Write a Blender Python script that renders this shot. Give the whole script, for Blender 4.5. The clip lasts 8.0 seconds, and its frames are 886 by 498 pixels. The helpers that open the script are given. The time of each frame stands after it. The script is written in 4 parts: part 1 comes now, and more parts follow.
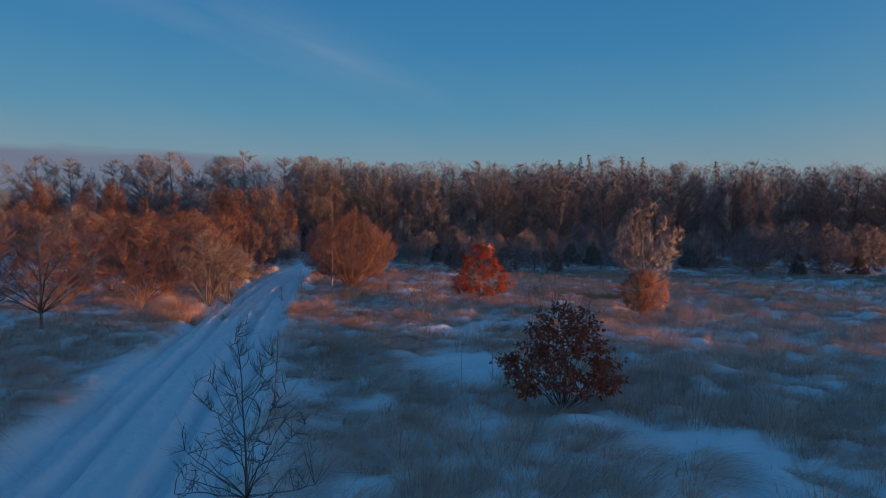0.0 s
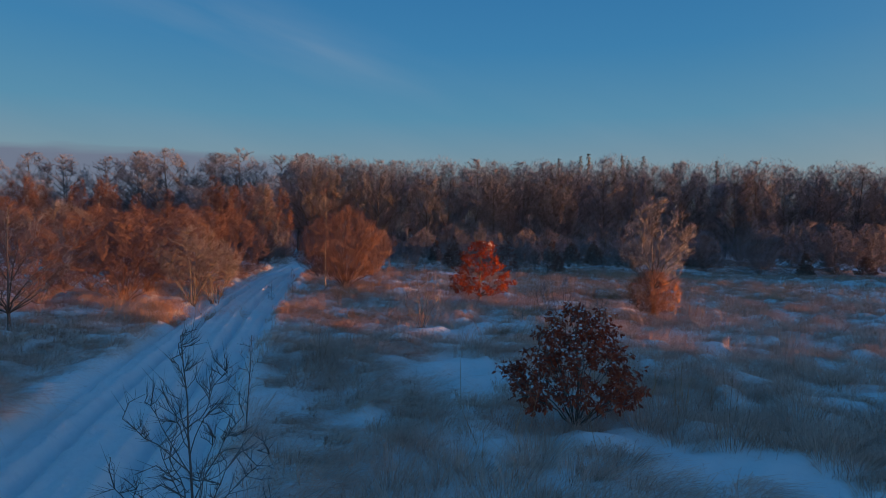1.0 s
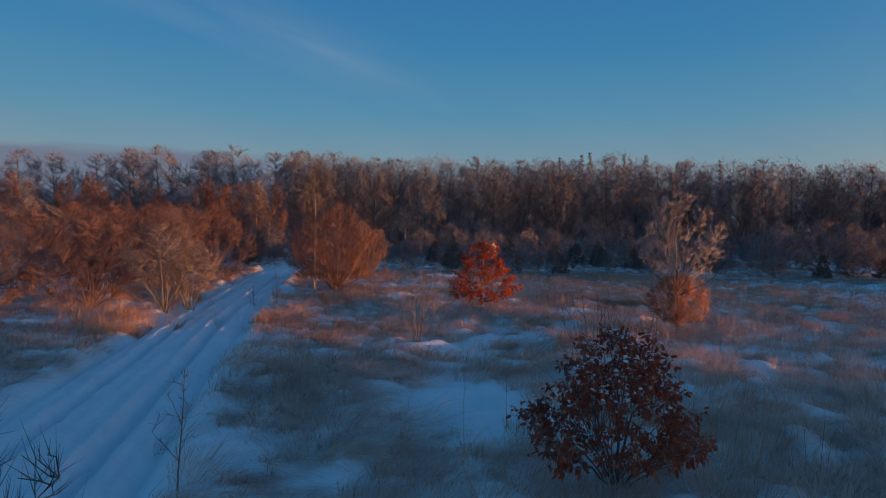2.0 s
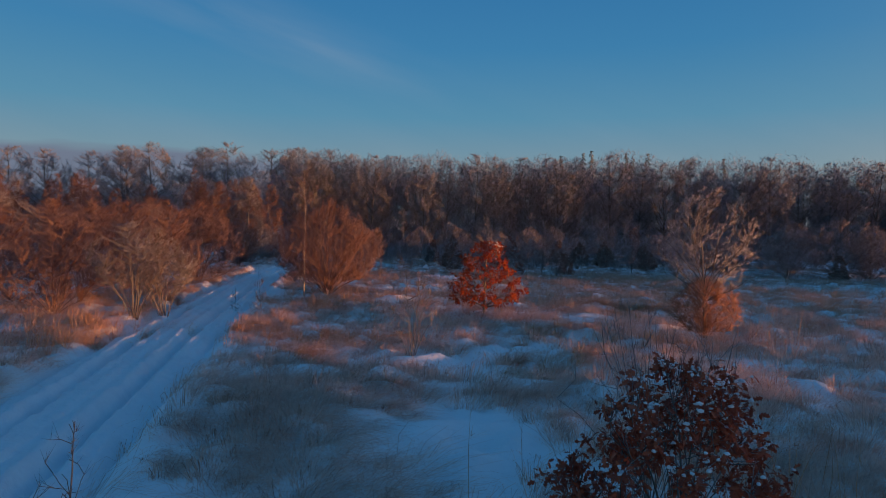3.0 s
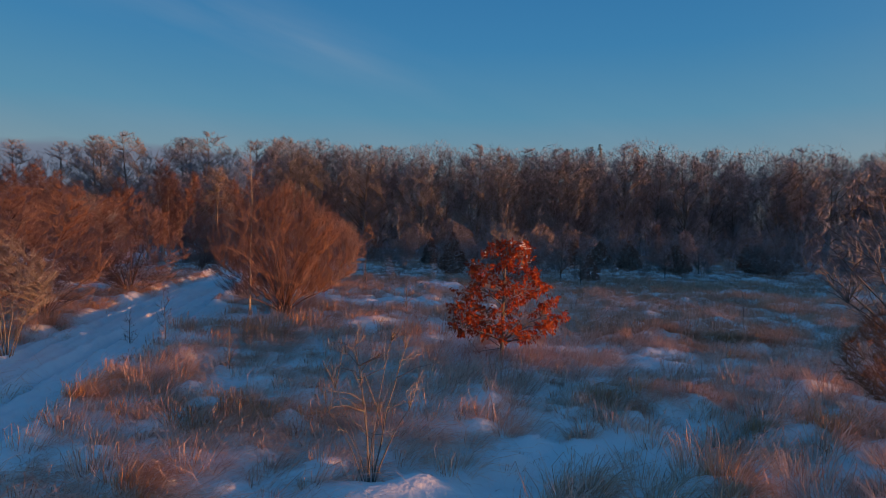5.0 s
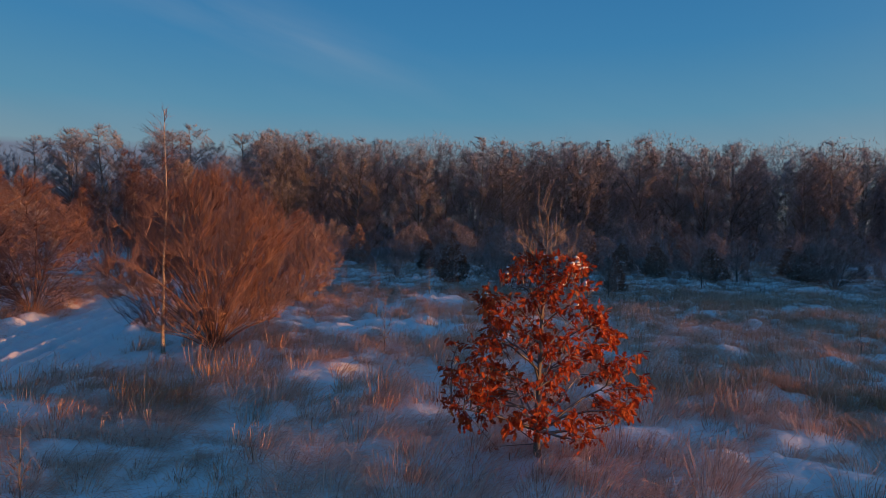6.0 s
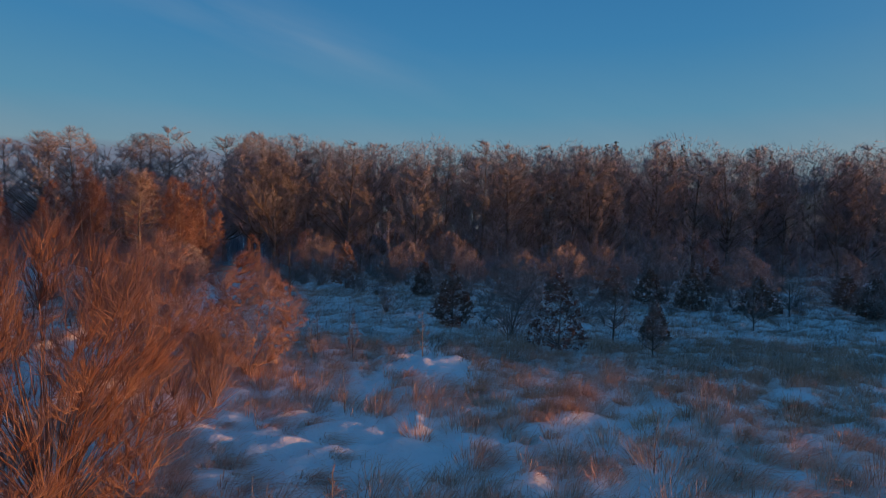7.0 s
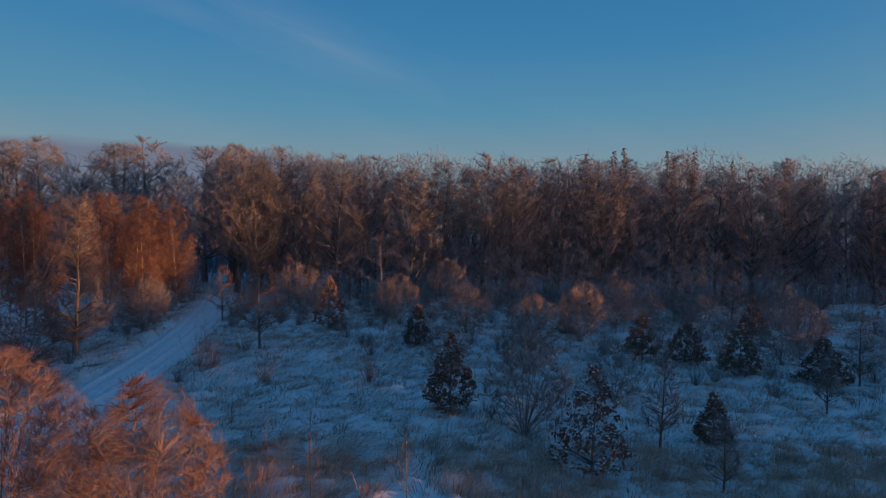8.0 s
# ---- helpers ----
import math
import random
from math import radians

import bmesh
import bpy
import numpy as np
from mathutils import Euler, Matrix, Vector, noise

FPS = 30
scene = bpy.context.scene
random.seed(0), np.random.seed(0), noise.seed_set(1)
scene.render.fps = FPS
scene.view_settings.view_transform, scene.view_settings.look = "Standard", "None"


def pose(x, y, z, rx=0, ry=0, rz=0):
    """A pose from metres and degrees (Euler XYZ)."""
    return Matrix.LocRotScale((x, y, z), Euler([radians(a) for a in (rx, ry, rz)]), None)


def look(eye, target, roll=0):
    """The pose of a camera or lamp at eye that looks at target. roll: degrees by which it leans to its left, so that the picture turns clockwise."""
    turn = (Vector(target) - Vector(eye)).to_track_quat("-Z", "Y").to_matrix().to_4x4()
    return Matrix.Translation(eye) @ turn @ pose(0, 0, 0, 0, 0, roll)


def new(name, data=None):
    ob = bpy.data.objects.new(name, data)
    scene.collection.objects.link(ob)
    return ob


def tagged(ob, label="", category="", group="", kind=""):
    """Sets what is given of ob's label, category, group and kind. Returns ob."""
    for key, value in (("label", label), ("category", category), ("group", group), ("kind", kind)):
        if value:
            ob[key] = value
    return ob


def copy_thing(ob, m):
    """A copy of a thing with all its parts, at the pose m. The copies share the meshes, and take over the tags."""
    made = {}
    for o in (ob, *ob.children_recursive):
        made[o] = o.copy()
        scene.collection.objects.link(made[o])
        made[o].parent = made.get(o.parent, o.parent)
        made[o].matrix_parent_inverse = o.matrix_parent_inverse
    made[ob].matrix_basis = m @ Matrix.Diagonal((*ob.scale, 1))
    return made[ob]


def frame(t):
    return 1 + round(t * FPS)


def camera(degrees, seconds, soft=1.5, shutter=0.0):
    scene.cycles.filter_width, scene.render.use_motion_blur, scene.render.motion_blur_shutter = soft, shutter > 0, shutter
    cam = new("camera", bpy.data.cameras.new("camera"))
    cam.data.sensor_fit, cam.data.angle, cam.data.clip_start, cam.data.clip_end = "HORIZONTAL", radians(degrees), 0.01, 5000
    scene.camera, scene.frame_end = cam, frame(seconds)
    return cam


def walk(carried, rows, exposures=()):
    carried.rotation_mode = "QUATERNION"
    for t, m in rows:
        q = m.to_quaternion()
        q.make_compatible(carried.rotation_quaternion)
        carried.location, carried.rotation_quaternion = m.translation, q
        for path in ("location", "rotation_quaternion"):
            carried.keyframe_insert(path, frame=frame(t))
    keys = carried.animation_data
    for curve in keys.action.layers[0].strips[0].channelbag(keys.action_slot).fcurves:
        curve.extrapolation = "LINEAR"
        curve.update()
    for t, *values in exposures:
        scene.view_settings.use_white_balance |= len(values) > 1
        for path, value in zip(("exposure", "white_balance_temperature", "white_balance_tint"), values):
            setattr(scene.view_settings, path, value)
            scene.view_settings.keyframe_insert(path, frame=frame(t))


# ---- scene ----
cam = camera(70.9, 8.0, 0.7)
METRES, EYE, TILT, LEAN, TURN = 41.24, 4.0, 0.0, 0.0, 0.0
ROWS = [
    (0.0, 0.0, 0.0, 0.0, 0.01, -1.37, -0.51),
    (0.5, 0.0005, 0.0209, -0.0017, -0.08, -1.37, -0.62),
    (1.0, 0.0005, 0.0414, -0.0038, -0.15, -1.4, -0.71),
    (1.5, 0.0006, 0.0808, -0.0036, -0.21, -1.4, -0.8),
    (3.0, 0.0014, 0.1802, -0.0047, -0.33, -1.46, -0.92),
    (3.5, 0.0022, 0.2247, -0.0056, -0.34, -1.47, -0.95),
    (4.0, 0.0029, 0.275, -0.0064, -0.36, -1.51, -0.97),
    (4.5, 0.0037, 0.3358, -0.0076, -0.34, -1.56, -0.99),
    (6.0, 0.011, 0.6059, -0.0048, -0.27, -1.65, -1.01),
    (6.5, 0.0124, 0.7003, 0.011, -0.27, -1.69, -1.03),
    (7.0, 0.0143, 0.7964, 0.04, -0.25, -1.76, -0.97),
    (7.5, 0.0164, 0.8916, 0.0711, -0.27, -1.78, -1.01),
    (8.0, 0.0186, 0.9816, 0.1082, -0.3, -1.86, -1.01),
]
walk(cam, [(t, pose(0, 0, EYE, TILT, LEAN, TURN) @ pose(METRES * x, METRES * y, METRES * z, 90 + pitch, roll, yaw)) for t, x, y, z, yaw, pitch, roll in ROWS])

# ---- light: a winter sun just over the woods on the right, and a clear blue sky ----
SUN_AZ, SUN_EL = 110.0, 2.8            # degrees clockwise from +y, degrees over the horizon
SUN_STRENGTH, SUN_COLOUR = 6.4, (1.0, 0.42, 0.14)
SKY_STRENGTH = 1.0
scene.view_settings.exposure = 0.0

sun = new("sun", bpy.data.lights.new("sun", "SUN"))
sun.data.energy, sun.data.angle, sun.data.color = SUN_STRENGTH, radians(0.6), SUN_COLOUR
_az, _el = radians(SUN_AZ), radians(SUN_EL)
TO_SUN = Vector((math.sin(_az) * math.cos(_el), math.cos(_az) * math.cos(_el), math.sin(_el)))
sun.matrix_world = look(TO_SUN * 300, (0, 0, 0))


def make_sky():
    w = bpy.data.worlds.new("winter_sky")
    scene.world = w
    w.use_nodes = True
    nt = w.node_tree
    n, l = nt.nodes, nt.links
    n.clear()

    def math_node(op, a, b=None, c=None, clamp=False):
        m = n.new("ShaderNodeMath")
        m.operation, m.use_clamp = op, clamp
        for i, v in enumerate((a, b, c)):
            if v is None:
                continue
            if isinstance(v, (int, float)):
                m.inputs[i].default_value = v
            else:
                l.new(v, m.inputs[i])
        return m.outputs[0]

    def mix(kind, fac, a, b):
        m = n.new("ShaderNodeMix")
        m.data_type, m.blend_type = "RGBA", kind
        for sock, v in ((m.inputs[0], fac), (m.inputs[6], a), (m.inputs[7], b)):
            if isinstance(v, (int, float)):
                sock.default_value = v
            elif isinstance(v, tuple):
                sock.default_value = (*v, 1)
            else:
                l.new(v, sock)
        return m.outputs[2]

    sky = n.new("ShaderNodeTexSky")
    sky.sky_type, sky.sun_disc = "NISHITA", False
    sky.sun_elevation, sky.sun_rotation = radians(SUN_EL), radians(SUN_AZ)
    sky.air_density, sky.dust_density, sky.ozone_density = 1.0, 0.4, 2.0
    nishita = mix("MULTIPLY", 1.0, sky.outputs[0], (0.085, 0.085, 0.085))
    co = n.new("ShaderNodeTexCoord")
    xyz = n.new("ShaderNodeSeparateXYZ")
    l.new(co.outputs["Generated"], xyz.inputs[0])
    x, y, z = xyz.outputs
    # clear winter air: pale and faintly warm at the horizon, deep blue above
    ramp = n.new("ShaderNodeValToRGB")
    cr = ramp.color_ramp
    stops = ((0.0, (0.25, 0.28, 0.30)), (0.10, (0.205, 0.315, 0.385)), (0.18, (0.095, 0.282, 0.44)),
             (0.28, (0.048, 0.225, 0.445)), (0.42, (0.026, 0.165, 0.40)), (1.0, (0.022, 0.095, 0.228)))
    while len(cr.elements) < len(stops):
        cr.elements.new(0.5)
    for e, (p, c) in zip(cr.elements, stops):
        e.position, e.color = p, (*c, 1)
    l.new(z, ramp.inputs[0])
    col = mix("MIX", 0.12, ramp.outputs[0], nishita)
    # the glow of the low sun along the horizon on its side
    sx, sy = math.sin(_az), math.cos(_az)
    toward = math_node("ADD", math_node("MULTIPLY", x, sx), math_node("MULTIPLY", y, sy))
    toward = math_node("POWER", math_node("MAXIMUM", toward, 0.0), 2.0)
    low = math_node("POWER", math_node("SUBTRACT", 1.0, math_node("ABSOLUTE", z), clamp=True), 3.0)
    col = mix("ADD", math_node("MULTIPLY", toward, low), col, (0.60, 0.385, 0.22))
    # thin cirrus and a low bank of cloud far ahead
    yy = math_node("MAXIMUM", y, 0.05)
    u, v = math_node("DIVIDE", x, yy), math_node("DIVIDE", z, yy)
    front = math_node("GREATER_THAN", y, 0.1)
    comb = n.new("ShaderNodeCombineXYZ")
    l.new(math_node("MULTIPLY_ADD", v, 0.9, u), comb.inputs[0])
    l.new(math_node("MULTIPLY", math_node("MULTIPLY_ADD", u, 0.32, v), 4.0), comb.inputs[1])
    nz = n.new("ShaderNodeTexNoise")
    nz.inputs["Scale"].default_value, nz.inputs["Detail"].default_value = 3.2, 5.0
    nz.inputs["Roughness"].default_value = 0.45
    l.new(comb.outputs[0], nz.inputs["Vector"])
    # streak that falls from upper left to the middle
    d = math_node("ABSOLUTE", math_node("SUBTRACT", v, math_node("MULTIPLY_ADD", u, -0.29, 0.237)))
    streak = math_node("SUBTRACT", 1.0, math_node("DIVIDE", d, 0.075), clamp=True)
    gate = math_node("MULTIPLY", math_node("MULTIPLY_ADD", u, -4.0, 0.2, clamp=True), math_node("MULTIPLY_ADD", u, 3.0, 2.2, clamp=True))
    wisps = math_node("MULTIPLY_ADD", nz.outputs[0], 2.6, -0.95, clamp=True)
    cirrus = math_node("MULTIPLY", math_node("MULTIPLY", math_node("MULTIPLY", streak, gate), wisps), 0.32)
    veil = math_node("MULTIPLY", math_node("MULTIPLY", wisps, math_node("MULTIPLY_ADD", v, -3.5, 1.0, clamp=True)), 0.16)
    amount = math_node("MULTIPLY", math_node("ADD", cirrus, veil, clamp=True), front)
    col = mix("MIX", amount, col, (0.36, 0.40, 0.46))
    bank_noise = n.new("ShaderNodeTexNoise")
    bank_noise.inputs["Scale"].default_value, bank_noise.inputs["Detail"].default_value = 2.2, 3.0
    c2 = n.new("ShaderNodeCombineXYZ")
    l.new(math_node("MULTIPLY", u, 1.6), c2.inputs[0])
    l.new(math_node("MULTIPLY", v, 14.0), c2.inputs[1])
    l.new(c2.outputs[0], bank_noise.inputs["Vector"])
    top = math_node("MULTIPLY_ADD", bank_noise.outputs[0], 0.05, math_node("MULTIPLY_ADD", u, -0.05, 0.084))
    bank = math_node("MULTIPLY", math_node("SUBTRACT", top, v), 55.0, clamp=True)
    bank = math_node("MULTIPLY", math_node("MULTIPLY", bank, math_node("MULTIPLY_ADD", u, -5.0, -0.4, clamp=True)), 0.9)
    col = mix("MIX", math_node("MULTIPLY", bank, front), col, (0.15, 0.175, 0.25))
    bg = n.new("ShaderNodeBackground")
    bg.inputs[1].default_value = SKY_STRENGTH
    l.new(col, bg.inputs[0])
    out = n.new("ShaderNodeOutputWorld")
    l.new(bg.outputs[0], out.inputs[0])


make_sky()


# ---- materials ----
def material(name, colours, scale, rough=0.8, bump=0.0, bump_scale=0.0, frost=0.0, frost_colour=(0.72, 0.74, 0.78), island=0.0,
             per_object=0.0, translucent=0.0, sheen=0.0, stretch=(1, 1, 1)):
    """Two scales of colour noise, rime on what faces the sky, relief, and chance variation between pieces."""
    m = bpy.data.materials.new(name)
    m.use_nodes = True
    nt = m.node_tree
    n, l = nt.nodes, nt.links
    p = n["Principled BSDF"]
    co = n.new("ShaderNodeTexCoord")
    mp = n.new("ShaderNodeMapping")
    mp.inputs["Scale"].default_value = stretch
    l.new(co.outputs["Object"], mp.inputs["Vector"])
    fine, coarse = n.new("ShaderNodeTexNoise"), n.new("ShaderNodeTexNoise")
    for t, s, d in ((fine, scale, 4), (coarse, scale * 0.13, 3)):
        t.inputs["Scale"].default_value, t.inputs["Detail"].default_value = s, d
        l.new(mp.outputs[0], t.inputs["Vector"])

    def mth(op, a, b, clamp=False):
        k = n.new("ShaderNodeMath")
        k.operation, k.use_clamp = op, clamp
        for i, v in enumerate((a, b)):
            if isinstance(v, (int, float)):
                k.inputs[i].default_value = v
            else:
                l.new(v, k.inputs[i])
        return k.outputs[0]

    f = mth("ADD", mth("MULTIPLY", fine.outputs[0], 0.6), mth("MULTIPLY", coarse.outputs[0], 0.6))
    geo = n.new("ShaderNodeNewGeometry")
    if island:
        f = mth("ADD", f, mth("MULTIPLY", mth("SUBTRACT", geo.outputs["Random Per Island"], 0.5), island))
    if per_object:
        info = n.new("ShaderNodeObjectInfo")
        f = mth("ADD", f, mth("MULTIPLY", mth("SUBTRACT", info.outputs["Random"], 0.5), per_object))
    ramp = n.new("ShaderNodeValToRGB")
    cr = ramp.color_ramp
    while len(cr.elements) < len(colours):
        cr.elements.new(0.5)
    for i, (e, c) in enumerate(zip(cr.elements, colours)):
        e.position, e.color = 0.32 + 0.56 * i / max(1, len(colours) - 1), (*c, 1)
    l.new(f, ramp.inputs[0])
    col = ramp.outputs[0]
    if frost:
        sep = n.new("ShaderNodeSeparateXYZ")
        l.new(geo.outputs["True Normal"], sep.inputs[0])
        up = mth("ADD", mth("MULTIPLY", sep.outputs[2], 0.55), 0.35)
        amount = mth("MULTIPLY", mth("MULTIPLY", up, mth("ADD", fine.outputs[0], 0.45)), frost, True)
        mix = n.new("ShaderNodeMix")
        mix.data_type = "RGBA"
        l.new(amount, mix.inputs[0])
        l.new(col, mix.inputs[6])
        mix.inputs[7].default_value = (*frost_colour, 1)
        col = mix.outputs[2]
    l.new(col, p.inputs["Base Color"])
    p.inputs["Roughness"].default_value = rough
    p.inputs["Specular IOR Level"].default_value = 0.25
    if sheen:
        p.inputs["Sheen Weight"].default_value = sheen
    if bump:
        b = n.new("ShaderNodeBump")
        bn = n.new("ShaderNodeTexNoise")
        bn.inputs["Scale"].default_value, bn.inputs["Detail"].default_value = bump_scale or scale * 2, 5
        l.new(mp.outputs[0], bn.inputs["Vector"])
        b.inputs["Strength"].default_value, b.inputs["Distance"].default_value = bump, 0.05
        l.new(bn.outputs[0], b.inputs["Height"])
        l.new(b.outputs[0], p.inputs["Normal"])
    if translucent:
        tr, ms = n.new("ShaderNodeBsdfTranslucent"), n.new("ShaderNodeMixShader")
        l.new(col, tr.inputs[0])
        ms.inputs[0].default_value = translucent
        l.new(p.outputs[0], ms.inputs[1])
        l.new(tr.outputs[0], ms.inputs[2])
        l.new(ms.outputs[0], n["Material Output"].inputs[0])
    return m


SNOW = material("snow", ((0.78, 0.82, 0.86), (0.87, 0.89, 0.91), (0.92, 0.93, 0.94)), 1.6, 0.55, 0.8, 7.0)
TRACK = material("packed_snow", ((0.74, 0.78, 0.83), (0.85, 0.87, 0.90), (0.91, 0.92, 0.93)), 2.5, 0.5, 0.9, 9.0)
SNOW_LOAD = material("snow_load", ((0.72, 0.74, 0.78), (0.84, 0.85, 0.87)), 9.0, 0.6, 0.3)
BARK = material("bark", ((0.045, 0.034, 0.028), (0.10, 0.075, 0.058), (0.17, 0.135, 0.11)), 7.0, 0.9, 0.6, 20.0, frost=0.35, stretch=(1, 1, 0.25))
TWIG = material("frosted_twig", ((0.085, 0.055, 0.046), (0.155, 0.108, 0.09), (0.24, 0.18, 0.155)), 2.0, 0.85, frost=0.6, island=0.35)
RED_TWIG = material("red_twig", ((0.074, 0.030, 0.022), (0.135, 0.060, 0.044), (0.20, 0.10, 0.076)), 1.2, 0.85, frost=0.36, frost_colour=(0.74, 0.63, 0.63), island=0.35)
RUST_TWIG = material("rust_twig", ((0.22, 0.085, 0.042), (0.36, 0.15, 0.072), (0.46, 0.235, 0.14)), 1.2, 0.85, frost=0.22, island=0.35)
PINK_TWIG = material("pink_twig", ((0.085, 0.034, 0.026), (0.16, 0.068, 0.05), (0.25, 0.115, 0.09)), 1.2, 0.85, frost=0.4, island=0.35)
PALE_TWIG = material("rime_twig", ((0.13, 0.095, 0.08), (0.23, 0.175, 0.15), (0.36, 0.30, 0.27)), 2.0, 0.85, frost=0.95, island=0.3)
# rimed twigs of the wood; paler, bluer and translucent to stand in for haze
HAZY_TWIG = material("hazy_forest_twig", ((0.19, 0.19, 0.225), (0.285, 0.285, 0.335), (0.385, 0.38, 0.43)), 0.8, 0.9, frost=0.65, frost_colour=(0.75, 0.74, 0.81), island=0.2, per_object=0.3, translucent=0.3)
BIRCH_TWIG = material("birch_twig", ((0.075, 0.027, 0.016), (0.14, 0.052, 0.03), (0.20, 0.09, 0.058)), 1.2, 0.85, frost=0.25, island=0.35)
BIRCH = material("birch_bark", ((0.10, 0.085, 0.07), (0.38, 0.33, 0.28), (0.58, 0.53, 0.47)), 5.0, 0.75, 0.3, 18.0, stretch=(1, 1, 2.5))
NEEDLE = material("spruce_needle", ((0.012, 0.020, 0.014), (0.03, 0.045, 0.028), (0.055, 0.07, 0.045)), 2.0, 0.8, frost=0.45, island=0.4)
RED_LEAF = material("red_oak_leaf", ((0.26, 0.034, 0.014), (0.46, 0.075, 0.022), (0.60, 0.17, 0.05)), 3.0, 0.6, 0.2, 40.0, island=0.5, per_object=0.4, translucent=0.45)
DARK_LEAF = material("dark_oak_leaf", ((0.33, 0.062, 0.028), (0.55, 0.115, 0.05), (0.66, 0.20, 0.09)), 3.0, 0.6, 0.2, 40.0, frost=0.05, island=0.5, per_object=0.4, translucent=0.3)
BROWN_LEAF = material("brown_leaf", ((0.085, 0.040, 0.026), (0.17, 0.080, 0.048), (0.26, 0.14, 0.085)), 3.0, 0.7, frost=0.28, island=0.5, per_object=0.3, translucent=0.2)
RED_BROWN_LEAF = material("red_brown_leaf", ((0.13, 0.045, 0.028), (0.25, 0.085, 0.05), (0.34, 0.14, 0.09)), 3.0, 0.7, frost=0.2, island=0.5, per_object=0.3, translucent=0.25)
GRASS = material("frosted_grass", ((0.38, 0.19, 0.125), (0.76, 0.45, 0.32), (0.90, 0.63, 0.49)), 0.9, 0.85, frost=0.40, frost_colour=(0.94, 0.74, 0.66), island=1.0, translucent=0.22)
MEADOW_GRASS = material("meadow_grass", ((0.36, 0.18, 0.11), (0.68, 0.385, 0.26), (0.84, 0.56, 0.42)), 0.9, 0.85, frost=0.32, frost_colour=(0.88, 0.70, 0.59), island=1.0, translucent=0.22)
WEED = material("dead_weed", ((0.15, 0.075, 0.045), (0.27, 0.155, 0.10), (0.38, 0.25, 0.17)), 0.9, 0.9, frost=0.25, island=0.5)
# dry straw, pushed to orange so the colour carries the low sun's warmth
REED = material("dry_reed", ((0.42, 0.19, 0.085), (0.66, 0.33, 0.155), (0.78, 0.46, 0.25)), 0.9, 0.85, frost=0.2, island=0.5, translucent=0.15)


# ---- mesh tools ----
def unit(a):
    return a / np.maximum(np.linalg.norm(a, axis=-1, keepdims=True), 1e-9)


def mesh_of(name, verts, groups, smooth=True):
    """A mesh from an (n, 3) array and face groups, each an (m, k) array of vertex numbers."""
    me = bpy.data.meshes.new(name)
    verts = np.asarray(verts, np.float32)
    groups = [np.asarray(g, np.int32) for g in groups if len(g)]
    me.vertices.add(len(verts))
    me.vertices.foreach_set("co", verts.ravel())
    loops = np.concatenate([g.ravel() for g in groups])
    sizes = np.concatenate([np.full(len(g), g.shape[1], np.int32) for g in groups])
    starts = np.concatenate(([0], np.cumsum(sizes)[:-1])).astype(np.int32)
    me.loops.add(len(loops))
    me.loops.foreach_set("vertex_index", loops)
    me.polygons.add(len(sizes))
    me.polygons.foreach_set("loop_start", starts)
    me.polygons.foreach_set("loop_total", sizes)
    me.polygons.foreach_set("use_smooth", np.full(len(sizes), smooth))
    me.update(calc_edges=True)
    me.validate()
    return me


class Pile:
    """Gathers pieces of geometry into one mesh."""

    def __init__(self):
        self.v, self.g, self.n = [], {}, 0

    def add(self, verts, *groups):
        for g in groups:
            g = np.asarray(g, np.int32)
            self.g.setdefault(g.shape[1], []).append(g + self.n)
        self.v.append(np.asarray(verts, float).reshape(-1, 3))
        self.n += len(self.v[-1])

    def mesh(self, name, smooth=True):
        return mesh_of(name, np.concatenate(self.v), [np.concatenate(g) for g in self.g.values()], smooth)

    def tube(self, pts, radii, sides):
        pts, radii = np.asarray(pts, float), np.asarray(radii, float)
        t = unit(np.gradient(pts, axis=0))
        ref = np.where(np.abs(t[:, 2:3]) > 0.9, (1.0, 0, 0), (0, 0, 1.0))
        a = unit(np.cross(t, ref))
        b = np.cross(t, a)
        ang = np.arange(sides) * 2 * np.pi / sides
        rings = pts[:, None] + radii[:, None, None] * (np.cos(ang)[None, :, None] * a[:, None] + np.sin(ang)[None, :, None] * b[:, None])
        k = len(pts)
        i, j = np.meshgrid(np.arange(k - 1), np.arange(sides), indexing="ij")
        j2 = (j + 1) % sides
        quads = np.stack([i * sides + j, i * sides + j2, (i + 1) * sides + j2, (i + 1) * sides + j], -1).reshape(-1, 4)
        self.add(rings, quads)

    def twigs(self, base, tip, r, sag=None):
        """Thin three-sided cones; with sag, each bends once."""
        base, tip = np.asarray(base, float), np.asarray(tip, float)
        if not len(base):
            return
        r = np.broadcast_to(np.asarray(r, float), (len(base),))[:, None]
        d = unit(tip - base)
        ref = np.where(np.abs(d[:, 2:3]) > 0.9, (1.0, 0, 0), (0, 0, 1.0))
        a = unit(np.cross(d, ref))
        b = np.cross(d, a)
        ring = [a, -0.5 * a + 0.866 * b, -0.5 * a - 0.866 * b]
        m = len(base)
        if sag is None:
            verts = np.stack([base + r * q for q in ring] + [tip], 1)
            o = np.arange(m)[:, None] * 4
            self.add(verts, np.concatenate([o + (0, 1, 3), o + (1, 2, 3), o + (2, 0, 3)]))
        else:
            mid = (base + tip) / 2 + sag
            verts = np.stack([base + r * q for q in ring] + [mid + 0.7 * r * q for q in ring] + [tip], 1)
            o = np.arange(m)[:, None] * 7
            self.add(verts, np.concatenate([o + (0, 1, 4, 3), o + (1, 2, 5, 4), o + (2, 0, 3, 5)]),
                     np.concatenate([o + (3, 4, 6), o + (4, 5, 6), o + (5, 3, 6)]))


